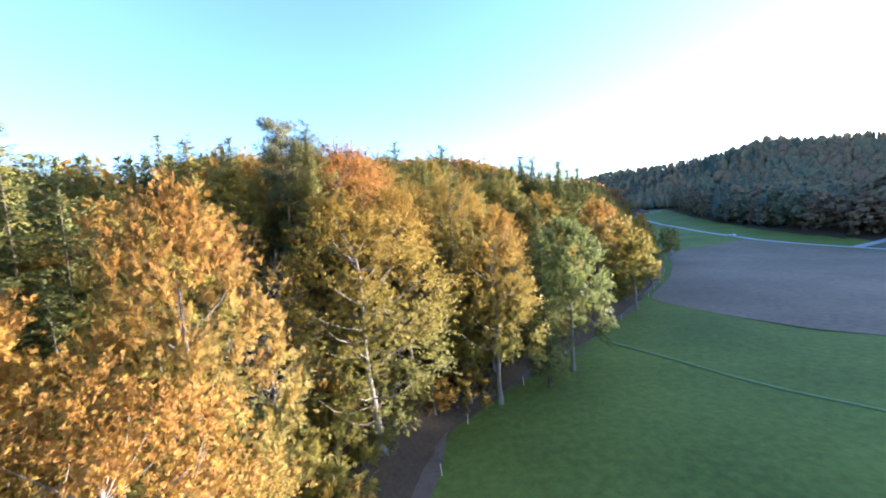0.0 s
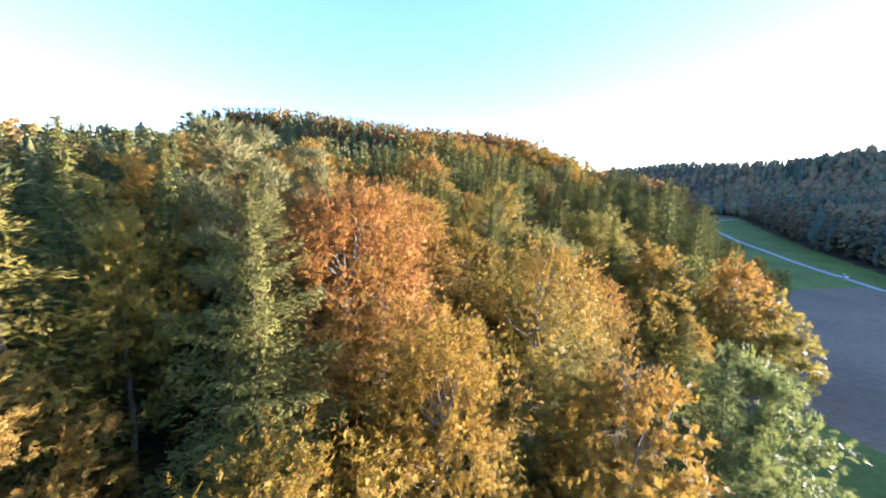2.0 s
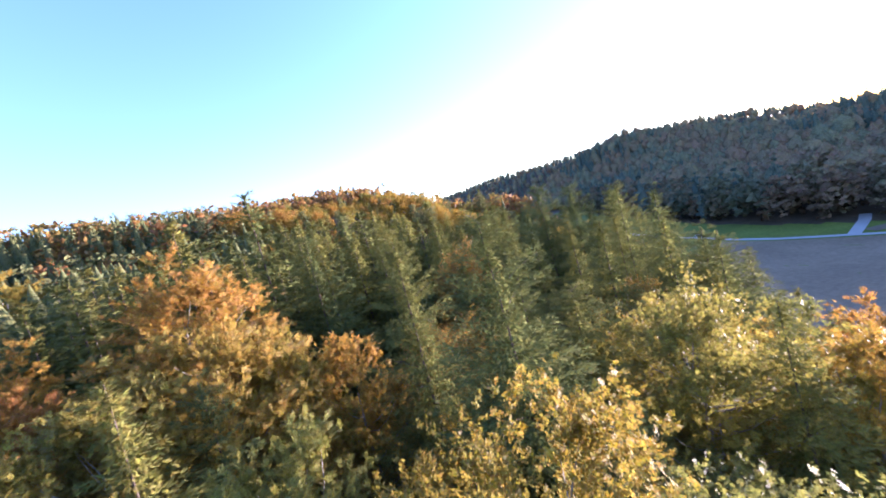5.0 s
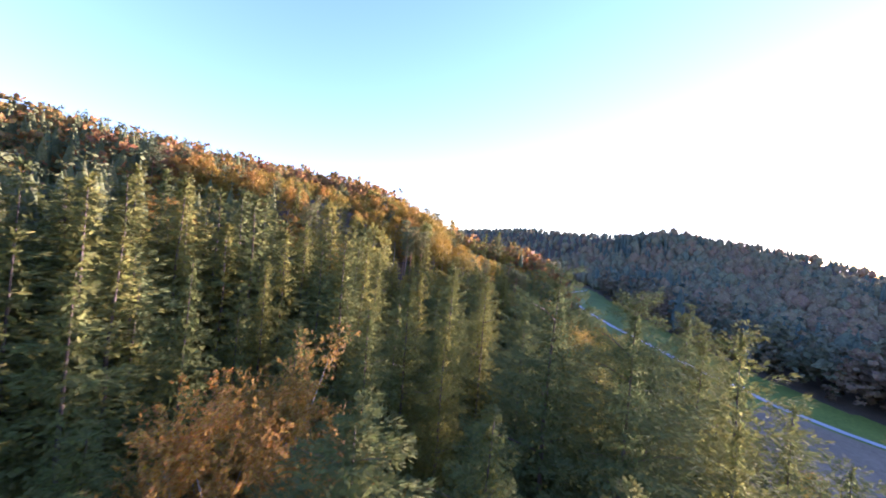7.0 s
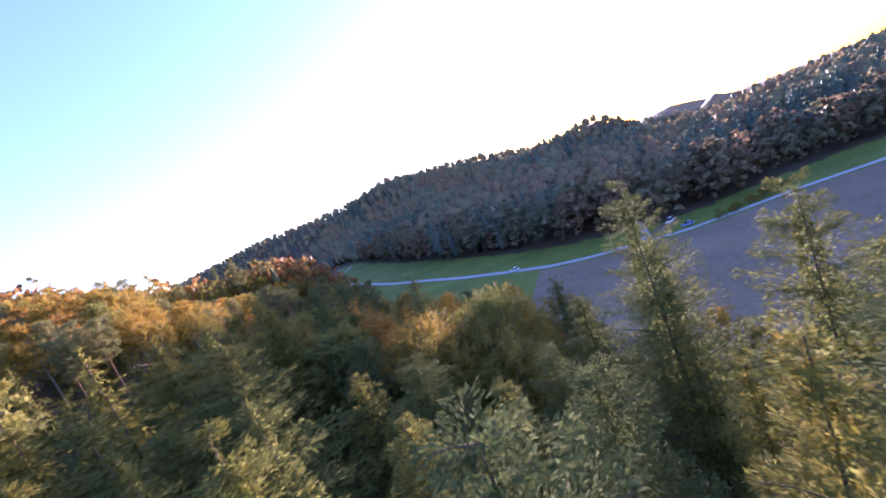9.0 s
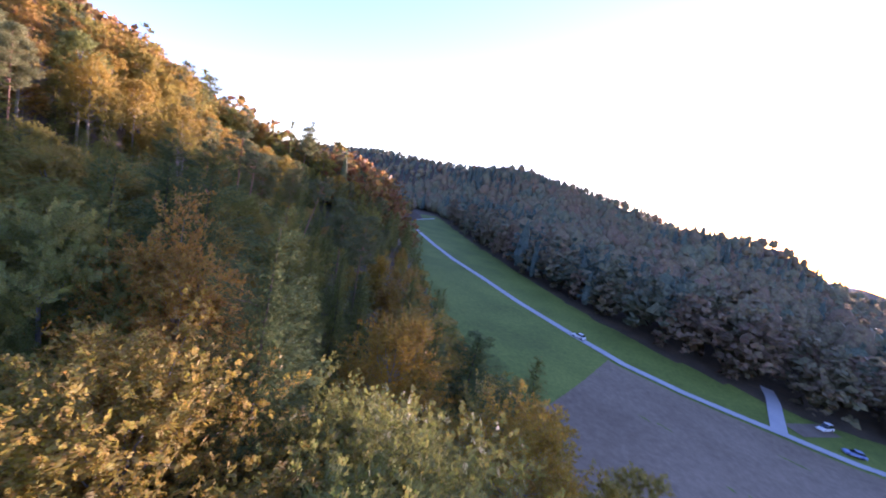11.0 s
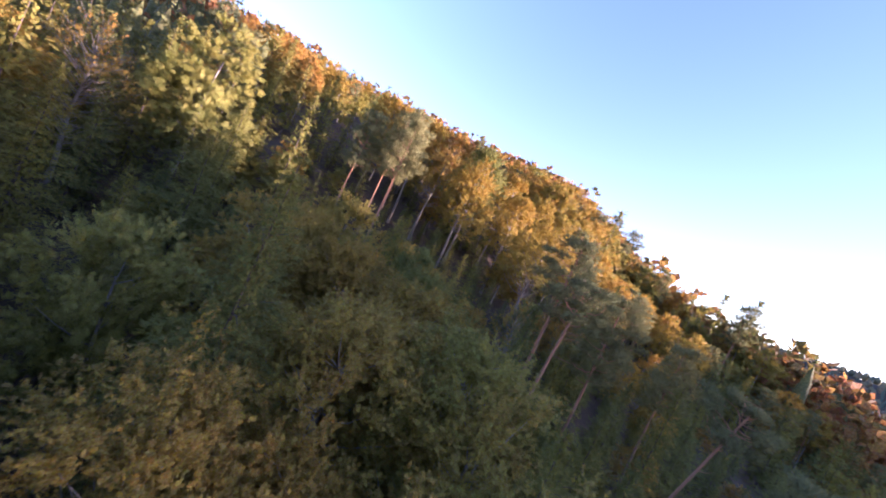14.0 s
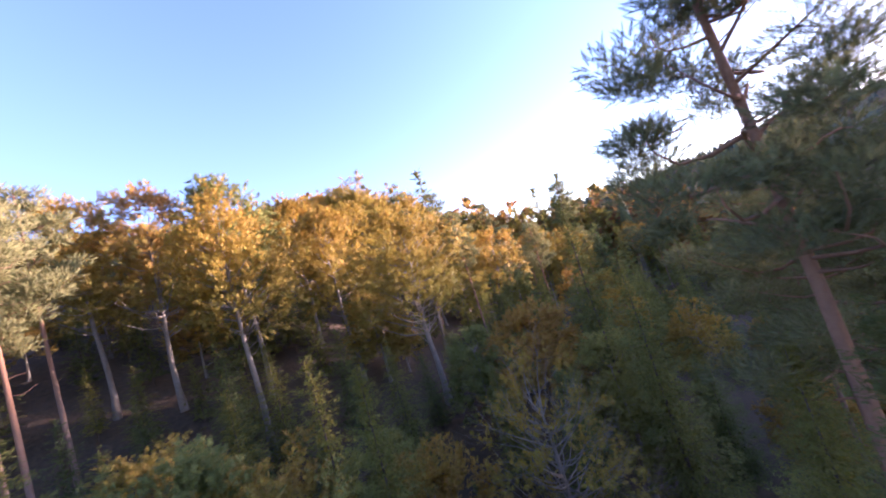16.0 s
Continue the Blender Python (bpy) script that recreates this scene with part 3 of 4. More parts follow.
def kind(key, thing, levels, wood_mat, leaf_mat, labels, category="tree", group=WOOD):
    """levels: finest first, each the (height, shapes) of its variants."""
    KINDS[key] = (thing, [tree_things(thing, shapes, wood_mat, leaf_mat) for shapes in levels], labels, category, group, {})


# trees further turned, or darker, than most of their kind: place on the colour scale
TURNED = {(51.2, 162.9): 0.22, (50.4, 153.8): 0.42, (47.6, 150.5): 0.5, (49.6, 157.8): 0.35, (54.8, 148.6): 0.7, (57.0, 153.5): 0.75, (58.1, 153.9): 0.8,
          (52.5, 167.3): 1.0, (50.6, 170.6): 1.0, (53.6, 155.8): 0.9, (13.4, 53.5): 1.0, (53.0, 179.8): 0.38, (54.8, 182.0): 0.32,
          (52.4, 186.3): 0.45, (51.0, 188.4): 0.3, (58.6, 183.4): 0.4, (42.4, 189.4): 0.4, (46.4, 193.6): 0.35, (51.5, 194.3): 0.4}


def plant(key, variant, x, y, top, spread=1.0, turn=None, lean=(0.0, 0.0), label="", hue=None):
    """Sets a tree of a kind on the ground at x, y with its top at height top."""
    thing, levels, labels, category, group, first = KINDS[key]
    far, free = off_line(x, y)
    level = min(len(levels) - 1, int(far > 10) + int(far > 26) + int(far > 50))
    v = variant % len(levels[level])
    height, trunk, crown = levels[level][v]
    z = lz(x, y)
    s = max(0.12, (top - z) / height)
    turn = rng.random() * 360 if turn is None else turn
    wide = s * spread
    m = Matrix.Translation((x, y, z - 0.08)) @ pose(0, 0, 0, lean[0], lean[1], 0) @ pose(0, 0, 0, 0, 0, turn) @ Matrix.Diagonal((wide, wide, s, 1))
    if (level, v) in first:
        ob = copy_thing(first[level, v], m)
        ob.matrix_basis = m
    else:
        ob = first[level, v] = new(thing)
        for part_name, me in (("trunk", trunk), ("crown", crown)):
            new(part_name, me).parent = ob
        ob.matrix_basis = m
        tagged(ob, category=category, group=group)
    for part_ob in ob.children:
        spread_of_hue = 0.3 if key == "olive" else 0.2
        part_ob.color = (float(np.clip(rng.normal() * spread_of_hue + 0.56, 0.24, 0.95)) if hue is None else hue, 0.5, 0.5, 1)
    if (x, y) in TURNED:
        for part_ob in ob.children:
            part_ob.color[0] = TURNED[x, y]
    planted[key, level] = planted.get((key, level), 0) + 1
    return tagged(ob, label or labels[variant % len(labels)])


def beeches(clumps, per, size, limbs, inner, inner_size, start=0.0):
    o = dict(limbs=limbs, inner=inner, inner_size=inner_size)
    return [(24, broadleaf(24, 4.5, 5 + start, clumps, per, size, **o)), (23, broadleaf(23, 5.0, 2.5 + start, clumps, per, size, **o)),
            (25, broadleaf(25, 4.3, 6 + start, clumps, per, size, **o)), (22, broadleaf(22, 4.9, 4 + start, clumps, per, size, bare=0.3, **o))]


def maples(clumps, per, size, limbs, inner, inner_size):
    o = dict(limbs=limbs, inner=inner, inner_size=inner_size)
    return [(20, broadleaf(20, 4.3, 3.5, clumps, per, size, **o)), (19, broadleaf(19, 4.6, 3, clumps, per, size, **o))]


def spruces(whorls, arms, twigs, size, inner, inner_size, boughs):
    o = dict(inner=inner, inner_size=inner_size, boughs=boughs)
    return [(27, conifer(27, 4.9, 4, whorls, arms, twigs, size, **o)), (25, conifer(25, 4.3, 2.5, whorls, arms, twigs, size, **o)),
            (26, conifer(26, 5.1, 4, whorls, arms, twigs, size, droop=0.45, **o))]


def firs(whorls, arms, twigs, size, inner, inner_size, boughs):
    o = dict(inner=inner, inner_size=inner_size, boughs=boughs)
    return [(25, conifer(25, 4.8, 2, whorls, arms, twigs, size, droop=0.12, blunt=0.75, **o)),
            (23, conifer(23, 5.0, 1.5, whorls, arms, twigs, size, droop=0.06, blunt=0.7, **o))]


def pines(clumps, per, size):
    return [(25, pine(25, 3.2, 15, clumps, per, size)), (26, pine(26, 3.4, 16, clumps, per, size))]


BEECH_LABELS = ["autumn beech with an orange and yellow crown", "broad beech turning golden above green lower leaves",
                "tall beech with copper-orange autumn leaves", "thinning autumn beech with pinkish-brown bare twigs on top"]
kind("beech", "beech_tree", [beeches(220, 120, 0.21, 0.3, 800, 0.5), beeches(150, 62, 0.40, 0.15, 320, 0.9), beeches(90, 30, 0.70, 0.05, 130, 1.4), beeches(66, 18, 0.98, 0.0, 70, 1.8)], B_BEECH, M_BEECH, BEECH_LABELS)
kind("tallbeech", "beech_tree", [beeches(150, 70, 0.34, 0.5, 300, 0.8, 3.0), beeches(150, 70, 0.34, 0.5, 300, 0.8, 3.0), beeches(120, 40, 0.50, 0.3, 180, 1.0, 3.0), beeches(72, 22, 0.85, 0.1, 90, 1.4, 3.0)], B_BEECH, M_BEECH,
     ["tall hillside beech with a pale bare trunk and golden crown"])
kind("olive", "maple_tree", [maples(210, 135, 0.205, 0.3, 900, 0.5), maples(150, 60, 0.40, 0.15, 320, 0.9), maples(90, 30, 0.70, 0.05, 130, 1.4), maples(66, 18, 0.98, 0.0, 70, 1.8)], B_BEECH, M_OLIVE,
     ["broadleaf tree turning from green to brownish orange", "bushy yellow-green broadleaf tree in early autumn"])
kind("bare", "hornbeam_tree", [[(20, broadleaf(20, 3.8, 5, 120, 36, 0.34, bare=0.75, limbs=1.0, inner=160, inner_size=0.8))]], B_BEECH, M_BEECH,
     ["nearly leafless tree with pale upright twigs"])
kind("spruce", "spruce_tree", [spruces(27, 9, 310, 0.205, 3600, 0.40, 0.1), spruces(23, 8, 120, 0.36, 1500, 0.6, 0.0), spruces(19, 7, 34, 0.66, 500, 1.0, 0.0), spruces(16, 6, 15, 1.1, 180, 1.6, 0.0)], B_SPRUCE, M_SPRUCE,
     ["dark green spruce with drooping branches", "slender green spruce with a pointed top", "broad olive-green spruce among beeches"])
kind("fir", "fir_tree", [firs(25, 10, 400, 0.205, 4800, 0.40, 0.1), firs(20, 8, 135, 0.36, 1500, 0.6, 0.0), firs(17, 7, 36, 0.66, 500, 1.0, 0.0), firs(15, 6, 16, 1.1, 180, 1.6, 0.0)], B_SPRUCE, M_FIR,
     ["blue-green fir with dense layered branches", "wide grey-green fir with flat layered branches"])
kind("pine", "pine_tree", [pines(40, 260, 0.26), pines(34, 130, 0.38), pines(26, 56, 0.6), pines(22, 30, 0.85)], B_PINE, M_PINE,
     ["tall pine with a bare reddish trunk and clumped crown", "pine with an orange upper trunk and open crown"])
kind("shrub", "shrub", [[(4, broadleaf(4, 2.0, 0.3, 34, 30, 0.36, clump_r=0.7, inner=60, inner_size=0.7)), (5, broadleaf(5, 1.9, 0.4, 34, 30, 0.36, clump_r=0.7, inner=60, inner_size=0.7))]],
     B_BEECH, M_SHRUB, ["dull green shrub at the edge of the wood", "brownish bush turning in autumn at the edge of the wood"], "shrub", "shrubs along the wood")

kind("slimpine", "pine_tree", [[(21, pine(21, 1.7, 16.0, 24, 260, 0.19, 0.55)), (20, pine(20, 1.8, 16.5, 22, 260, 0.19, 0.55))]], B_PINE, M_PINE,
     ["slim pine with a bare reddish trunk and small ragged crown"])

# trees known one by one: kind, variant, x, y, height of the top, spread, place on the colour scale of the kind
# by the meadow
TREES_A = [
    ("pine", 0, -19.7, 52.3, 40.0), ("spruce", 0, -40.8, 59.5, 42.0), ("spruce", 2, -27.2, 44.0, 36.5, 1.45, 0.0), ("beech", 0, -9.9, 51.8, 33.6, 1.0, 0.4),
    ("beech", 2, -5.0, 47.0, 29.5, 1.0, 0.5), ("beech", 1, -8.0, 37.5, 28.2, 1.3, 0.6), ("beech", 1, 6.0, 50.0, 26.0, 1.0, 0.42), ("spruce", 1, 13.4, 53.5, 26.6),
    ("olive", 1, 18.6, 58.5, 23.6, 0.9, 1.0), ("fir", 0, -13.6, 43.4, 36.4, 1.0, 0.05), ("beech", 3, 1.6, 60.5, 32.6, 1.0, 0.5), ("beech", 3, -13.2, 19.5, 27.5, 0.72, 0.24), ("beech", 0, -11.0, 11.5, 21.5, 1.2, 0.25), ("beech", 2, -19.0, 15.5, 24.5, 1.0, 0.33), ("spruce", 1, -22.0, 34.0, 25.5, 1.0, 0.4), ("bare", 0, -14.5, 31.0, 23.0, 1.0, 0.5),
    ("beech", 1, -20.0, 26.0, 27.0, 1.0, 0.75), ("beech", 2, -18.5, 61.1, 35.0, 1.0, 0.35), ("beech", 1, -5.4, 55.0, 26.5), ("beech", 1, -3.1, 61.7, 27.0),
    ("olive", 1, -15.7, 54.5, 28.5), ("spruce", 1, -29.0, 57.1, 40.0),
]
# over the slope
TREES_B = [
    ("spruce", 1, -33.6, 63.9, 41.0), ("beech", 0, 36.0, 90.0, 28.0, 1.0, 0.3), ("beech", 1, 22.5, 85.0, 29.6, 1.0, 0.5), ("olive", 0, 44.5, 90.0, 22.0),
    ("fir", 0, -0.6, 93.2, 41.5), ("fir", 1, 2.0, 85.8, 41.2), ("olive", 1, 15.0, 89.0, 34.0), ("beech", 1, -2.4, 78.4, 37.6),
    ("fir", 1, -8.5, 74.5, 38.4), ("fir", 0, -2.0, 70.5, 35.4), ("beech", 0, -13.4, 72.0, 36.6, 1.1, 0.3), ("beech", 2, -12.4, 50.8, 36.4, 1.1, 0.16), ("beech", 0, -10.9, 63.8, 37.4, 1.1, 0.22), ("beech", 2, -12.8, 58.6, 36.6, 1.0, 0.2), ("beech", 2, -9.8, 67.5, 35.6, 1.15), ("beech", 0, -5.0, 67.0, 33.4, 1.1), ("beech", 0, 26.0, 87.5, 28.6), ("beech", 1, 5.0, 73.9, 30.0, 1.0, 0.42),
    ("beech", 0, 27.1, 93.7, 27.6), ("bare", 0, 11.1, 64.8, 22.6), ("beech", 0, -32.9, 98.2, 42.1), ("spruce", 0, -26.8, 68.5, 41.6),
    ("beech", 1, 34.4, 96.9, 26.5), ("beech", 1, 10.0, 73.9, 27.2, 1.0, 0.35), ("beech", 0, -16.8, 80.9, 36.7), ("bare", 0, -16.4, 67.2, 32.5),
    ("beech", 1, -7.9, 85.0, 36.1), ("pine", 0, -21.7, 68.1, 40.2), ("fir", 1, -26.2, 91.2, 41.4), ("beech", 3, -27.6, 72.2, 38.2),
]
# over the slope
TREES_C = [
    ("fir", 0, -11.3, 91.1, 37.6), ("beech", 0, -1.3, 86.3, 33.2), ("beech", 0, -8.9, 99.6, 37.4), ("fir", 1, 7.7, 86.5, 29.8),
]
# among the firs
TREES_D = [
    ("spruce", 2, 28.0, 101.8, 36.6), ("spruce", 0, 32.4, 113.6, 37.0), ("spruce", 1, 33.1, 125.0, 39.0), ("spruce", 0, 21.5, 126.5, 42.6),
    ("spruce", 1, 18.2, 125.5, 41.2), ("fir", 1, 28.6, 128.8, 40.0), ("spruce", 2, 26.6, 133.0, 41.6), ("fir", 1, 29.5, 117.5, 41.8, 1.1, 0.9),
    ("fir", 1, 26.7, 121.0, 43.0, 1.15, 0.9), ("olive", 1, 54.8, 148.6, 33.4), ("beech", 2, -35.6, 102.5, 44.0), ("spruce", 0, 20.2, 122.5, 39.1),
    ("spruce", 2, 41.8, 127.3, 32.7), ("spruce", 1, 32.2, 100.8, 29.4), ("olive", 1, 25.7, 107.0, 30.1), ("fir", 1, -5.9, 112.1, 44.1),
    ("fir", 1, 51.1, 123.4, 31.5), ("spruce", 1, 44.9, 101.9, 23.7), ("beech", 2, -30.5, 107.3, 42.3),
    ("beech", 0, -26.3, 104.0, 38.9), ("beech", 2, -21.0, 137.5, 44.7), ("spruce", 1, 6.3, 131.8, 39.1), ("spruce", 2, 4.3, 127.4, 41.5),
]
# among the firs
TREES_E = [
    ("olive", 0, 11.6, 118.4, 38.6), ("beech", 1, 10.8, 113.6, 38.2), ("spruce", 1, 15.4, 122.2, 39.8), ("spruce", 0, 23.9, 135.3, 41.6),
    ("spruce", 2, 15.9, 141.3, 43.6), ("beech", 1, 71.0, 157.0, 25.5, 1.15), ("olive", 0, 64.6, 151.4, 27.0, 1.1), ("beech", 1, 73.6, 152.0, 24.0, 1.15),
    ("spruce", 2, 7.0, 137.3, 40.7), ("spruce", 0, 14.4, 138.0, 40.3), ("fir", 1, 35.8, 122.6, 38.0), ("fir", 0, 47.6, 131.0, 39.9),
    ("fir", 1, 37.3, 117.6, 40.7), ("spruce", 0, 17.4, 142.7, 42.3), ("spruce", 1, 23.4, 147.7, 40.6), ("spruce", 1, 7.4, 145.0, 44.1),
    ("fir", 0, 59.0, 142.8, 31.5), ("fir", 1, 36.8, 131.0, 35.7), ("fir", 0, 53.3, 131.8, 36.0), ("fir", 1, 48.6, 121.8, 34.5),
    ("fir", 0, 58.0, 134.7, 33.0), ("fir", 1, 44.8, 116.0, 33.0), ("fir", 0, 42.1, 124.3, 39.0),
    ("fir", 1, 44.4, 137.3, 32.0), ("spruce", 1, 27.5, 142.5, 37.1),
]
# at the bend
TREES_F = [
    ("fir", 0, 53.6, 155.8, 36.8), ("olive", 1, 50.4, 153.8, 33.8, 1.2), ("olive", 0, 47.6, 150.5, 33.0, 1.2), ("olive", 1, 57.0, 153.5, 31.5), ("beech", 1, 66.0, 154.0, 30.0), ("fir", 0, 50.6, 170.6, 39.0),
    ("fir", 1, 48.6, 166.0, 37.6), ("spruce", 1, 58.5, 166.8, 31.6), ("spruce", 2, 14.9, 161.2, 45.0),
    ("spruce", 2, 8.3, 157.4, 44.8), ("spruce", 2, 21.5, 150.3, 39.2), ("olive", 0, 49.6, 157.8, 32.8), ("olive", 1, 47.1, 163.1, 35.4),
    ("olive", 1, 58.1, 153.9, 30.5), ("beech", 2, 62.9, 161.9, 31.2), ("olive", 0, 65.6, 157.1, 28.2), ("beech", 1, 76.5, 160.1, 24.1),
    ("spruce", 1, 68.4, 165.6, 29.3), ("fir", 1, 52.5, 167.3, 38.7), ("olive", 1, 92.9, 158.9, 14.8), ("olive", 0, 51.2, 162.9, 36.3),
    ("spruce", 0, 58.2, 171.1, 33.6), ("olive", 0, 56.4, 164.6, 29.9),
]
# on the shaded flank
TREES_G = [
    ("spruce", 1, 83.0, 175.5, 21.6), ("spruce", 0, 79.5, 177.0, 22.6), ("spruce", 1, 80.0, 170.5, 21.0), ("spruce", 2, 86.5, 178.5, 19.5), ("pine", 0, 70.6, 194.0, 35.6), ("olive", 0, 61.0, 184.0, 34.4), ("spruce", 0, 64.0, 175.6, 32.0),
    ("olive", 0, 51.0, 188.4, 34.4), ("olive", 1, 46.4, 193.6, 36.0), ("pine", 1, 71.3, 187.9, 34.4), ("spruce", 1, 60.7, 174.2, 33.6),
    ("spruce", 2, 50.2, 182.5, 38.8), ("olive", 0, 54.8, 182.0, 33.2), ("olive", 1, 52.4, 186.3, 35.0, 1.15), ("spruce", 1, 51.9, 174.8, 37.1), ("olive", 1, 53.0, 179.8, 33.4), ("spruce", 1, 54.5, 174.5, 31.3),
    ("spruce", 1, 55.9, 177.6, 31.4), ("olive", 0, 58.6, 183.4, 32.8), ("spruce", 1, 60.9, 187.0, 34.6), ("olive", 0, 42.4, 189.4, 36.1),
    ("olive", 1, 51.5, 194.3, 35.4, 1.2), ("spruce", 2, 45.7, 187.3, 38.2), ("spruce", 2, 30.2, 194.1, 41.7), ("olive", 1, 41.4, 194.5, 36.2),
]
# under the hilltop
TREES_H = [
    ("pine", 1, 32.7, 211.0, 49.5), ("tallbeech", 2, 41.0, 217.0, 48.8), ("tallbeech", 2, 45.6, 224.0, 47.3), ("tallbeech", 2, 52.4, 230.0, 45.3),
    ("pine", 0, 56.3, 229.0, 44.6), ("beech", 2, 76.4, 191.6, 29.4), ("olive", 0, 53.6, 197.4, 34.7), ("olive", 1, 48.7, 199.5, 35.7),
    ("spruce", 1, 45.5, 198.6, 38.8), ("spruce", 1, 50.2, 203.4, 37.3), ("spruce", 1, 59.3, 200.7, 35.5), ("spruce", 1, 48.1, 205.9, 37.7),
    ("olive", 0, 45.0, 203.6, 36.4), ("bare", 0, 55.1, 205.3, 36.1), ("spruce", 1, 60.6, 213.3, 41.2), ("spruce", 1, 60.1, 208.1, 37.7),
    ("tallbeech", 3, 33.0, 222.3, 52.2), ("tallbeech", 2, 39.0, 223.4, 51.8), ("tallbeech", 2, 41.1, 231.2, 51.2), ("tallbeech", 2, 45.6, 234.8, 50.0),
    ("tallbeech", 2, 48.8, 237.5, 49.1), ("tallbeech", 2, 56.3, 242.1, 46.6), ("pine", 1, 52.5, 239.8, 48.5), ("pine", 0, 62.8, 241.6, 43.1),
]
# under the hilltop
TREES_I = [
    ("pine", 1, 64.3, 233.1, 41.8), ("tallbeech", 2, 29.0, 221.7, 52.8), ("pine", 0, 31.1, 215.7, 51.5), ("pine", 1, 35.3, 209.3, 48.2),
    ("pine", 0, 30.7, 208.1, 47.5), ("spruce", 2, 25.1, 204.5, 46.4), ("spruce", 0, 19.1, 213.4, 48.0), ("spruce", 1, 11.5, 209.5, 48.2),
    ("tallbeech", 2, 22.3, 220.6, 53.8), ("pine", 1, 66.6, 207.8, 38.5), ("spruce", 0, 64.2, 206.4, 34.6), ("spruce", 0, 66.1, 201.3, 36.4),
    ("spruce", 1, 62.8, 198.1, 34.4), ("spruce", 0, 61.5, 190.8, 33.2), ("spruce", 2, 64.2, 193.2, 33.0), ("spruce", 1, 66.4, 188.4, 31.5),
    ("olive", 1, 56.4, 191.0, 35.3, 1.2), ("olive", 0, 58.2, 187.6, 34.6, 1.2), ("spruce", 0, 68.6, 192.6, 32.0), ("spruce", 2, 60.8, 194.6, 32.0),
]
taken = []
for row in TREES_A + TREES_B + TREES_C + TREES_D + TREES_E + TREES_F + TREES_G + TREES_H + TREES_I:
    plant(*row[:6], hue=row[6] if len(row) > 6 else None)
    taken.append((row[2], row[3], 4.3))
# two pines by the way, and one that leans over the flank
plant("slimpine", 0, 57.7, 198.0, 41.9, 1.15, 200)
plant("slimpine", 1, 58.9, 195.4, 39.6, 1.15, 10)
plant("pine", 1, 61.2, 201.6, 39.6, 1.15, 130)
plant("slimpine", 1, 64.0, 196.5, 38.0, 1.0, 90, (0.0, 14.0), "shaded pine with a leaning trunk")
plant("spruce", 1, 57.0, 196.6, 37.2, 0.95, 40, hue=0.9, label="young blue-green spruce beside two pines")
for key, k, x, y, top, wide, hue in (("olive", 0, 43.8, 196.7, 36.4, 1.1, 0.6), ("olive", 1, 38.9, 200.1, 38.0, 1.1, 0.5), ("spruce", 0, 42.9, 201.6, 38.2, 1.15, 0.75),
                                     ("olive", 0, 46.6, 203.8, 35.4, 1.2, 0.4), ("olive", 1, 50.7, 206.0, 33.6, 1.1, 0.32)):
    plant(key, k, x, y, top, wide, 57.0 * x, hue=hue)
taken += [(57.7, 198.0, 3.5), (58.9, 195.4, 3.0), (64.0, 196.5, 3.0), (60.6, 200.6, 4.0)]

def conifer_share(x, y):
    """Where the wood is mostly spruce and fir."""
    v = 0.30 + 0.2 * math.sin(x * 0.05 + 0.6) * math.sin(y * 0.06 + 0.4)
    if y < 62 and x < -25:
        v += 0.45
    if 58 < y < 112 and -46 < x < 4:
        v = 0.10
    if 84 < y < 150 and 4 <= x < 64:
        v += 0.35
    if y > 150 and x > 55:
        v += 0.15
    if x < -46 and y > 60:
        v += 0.55
    if y > 205 and x > -20:
        v -= 0.35
    if 104 < y < 178 and x < 42:
        v = 0.96
    if 178 <= y < 224 and x < 40 - 0.8 * (y - 195) * (y > 195):
        v = 0.85
    if 138 < y < 162 and x >= 42:
        v = 0.1
    if 162 <= y < 206 and x >= 42:
        v = 0.78 if y < 180 or x > 58 else 0.04
    if 196 <= y < 275 and x > 60 + 0.4 * (y - 205):
        v = 0.9
    return v


def jittered(x0, x1, y0, y1, gap):
    pts = []
    for i, y in enumerate(np.arange(y0, y1, gap * 0.88)):
        for x in np.arange(x0 + (i % 2) * gap / 2, x1, gap):
            pts.append((x + rng.normal() * gap * 0.2, y + rng.normal() * gap * 0.2))
    return pts


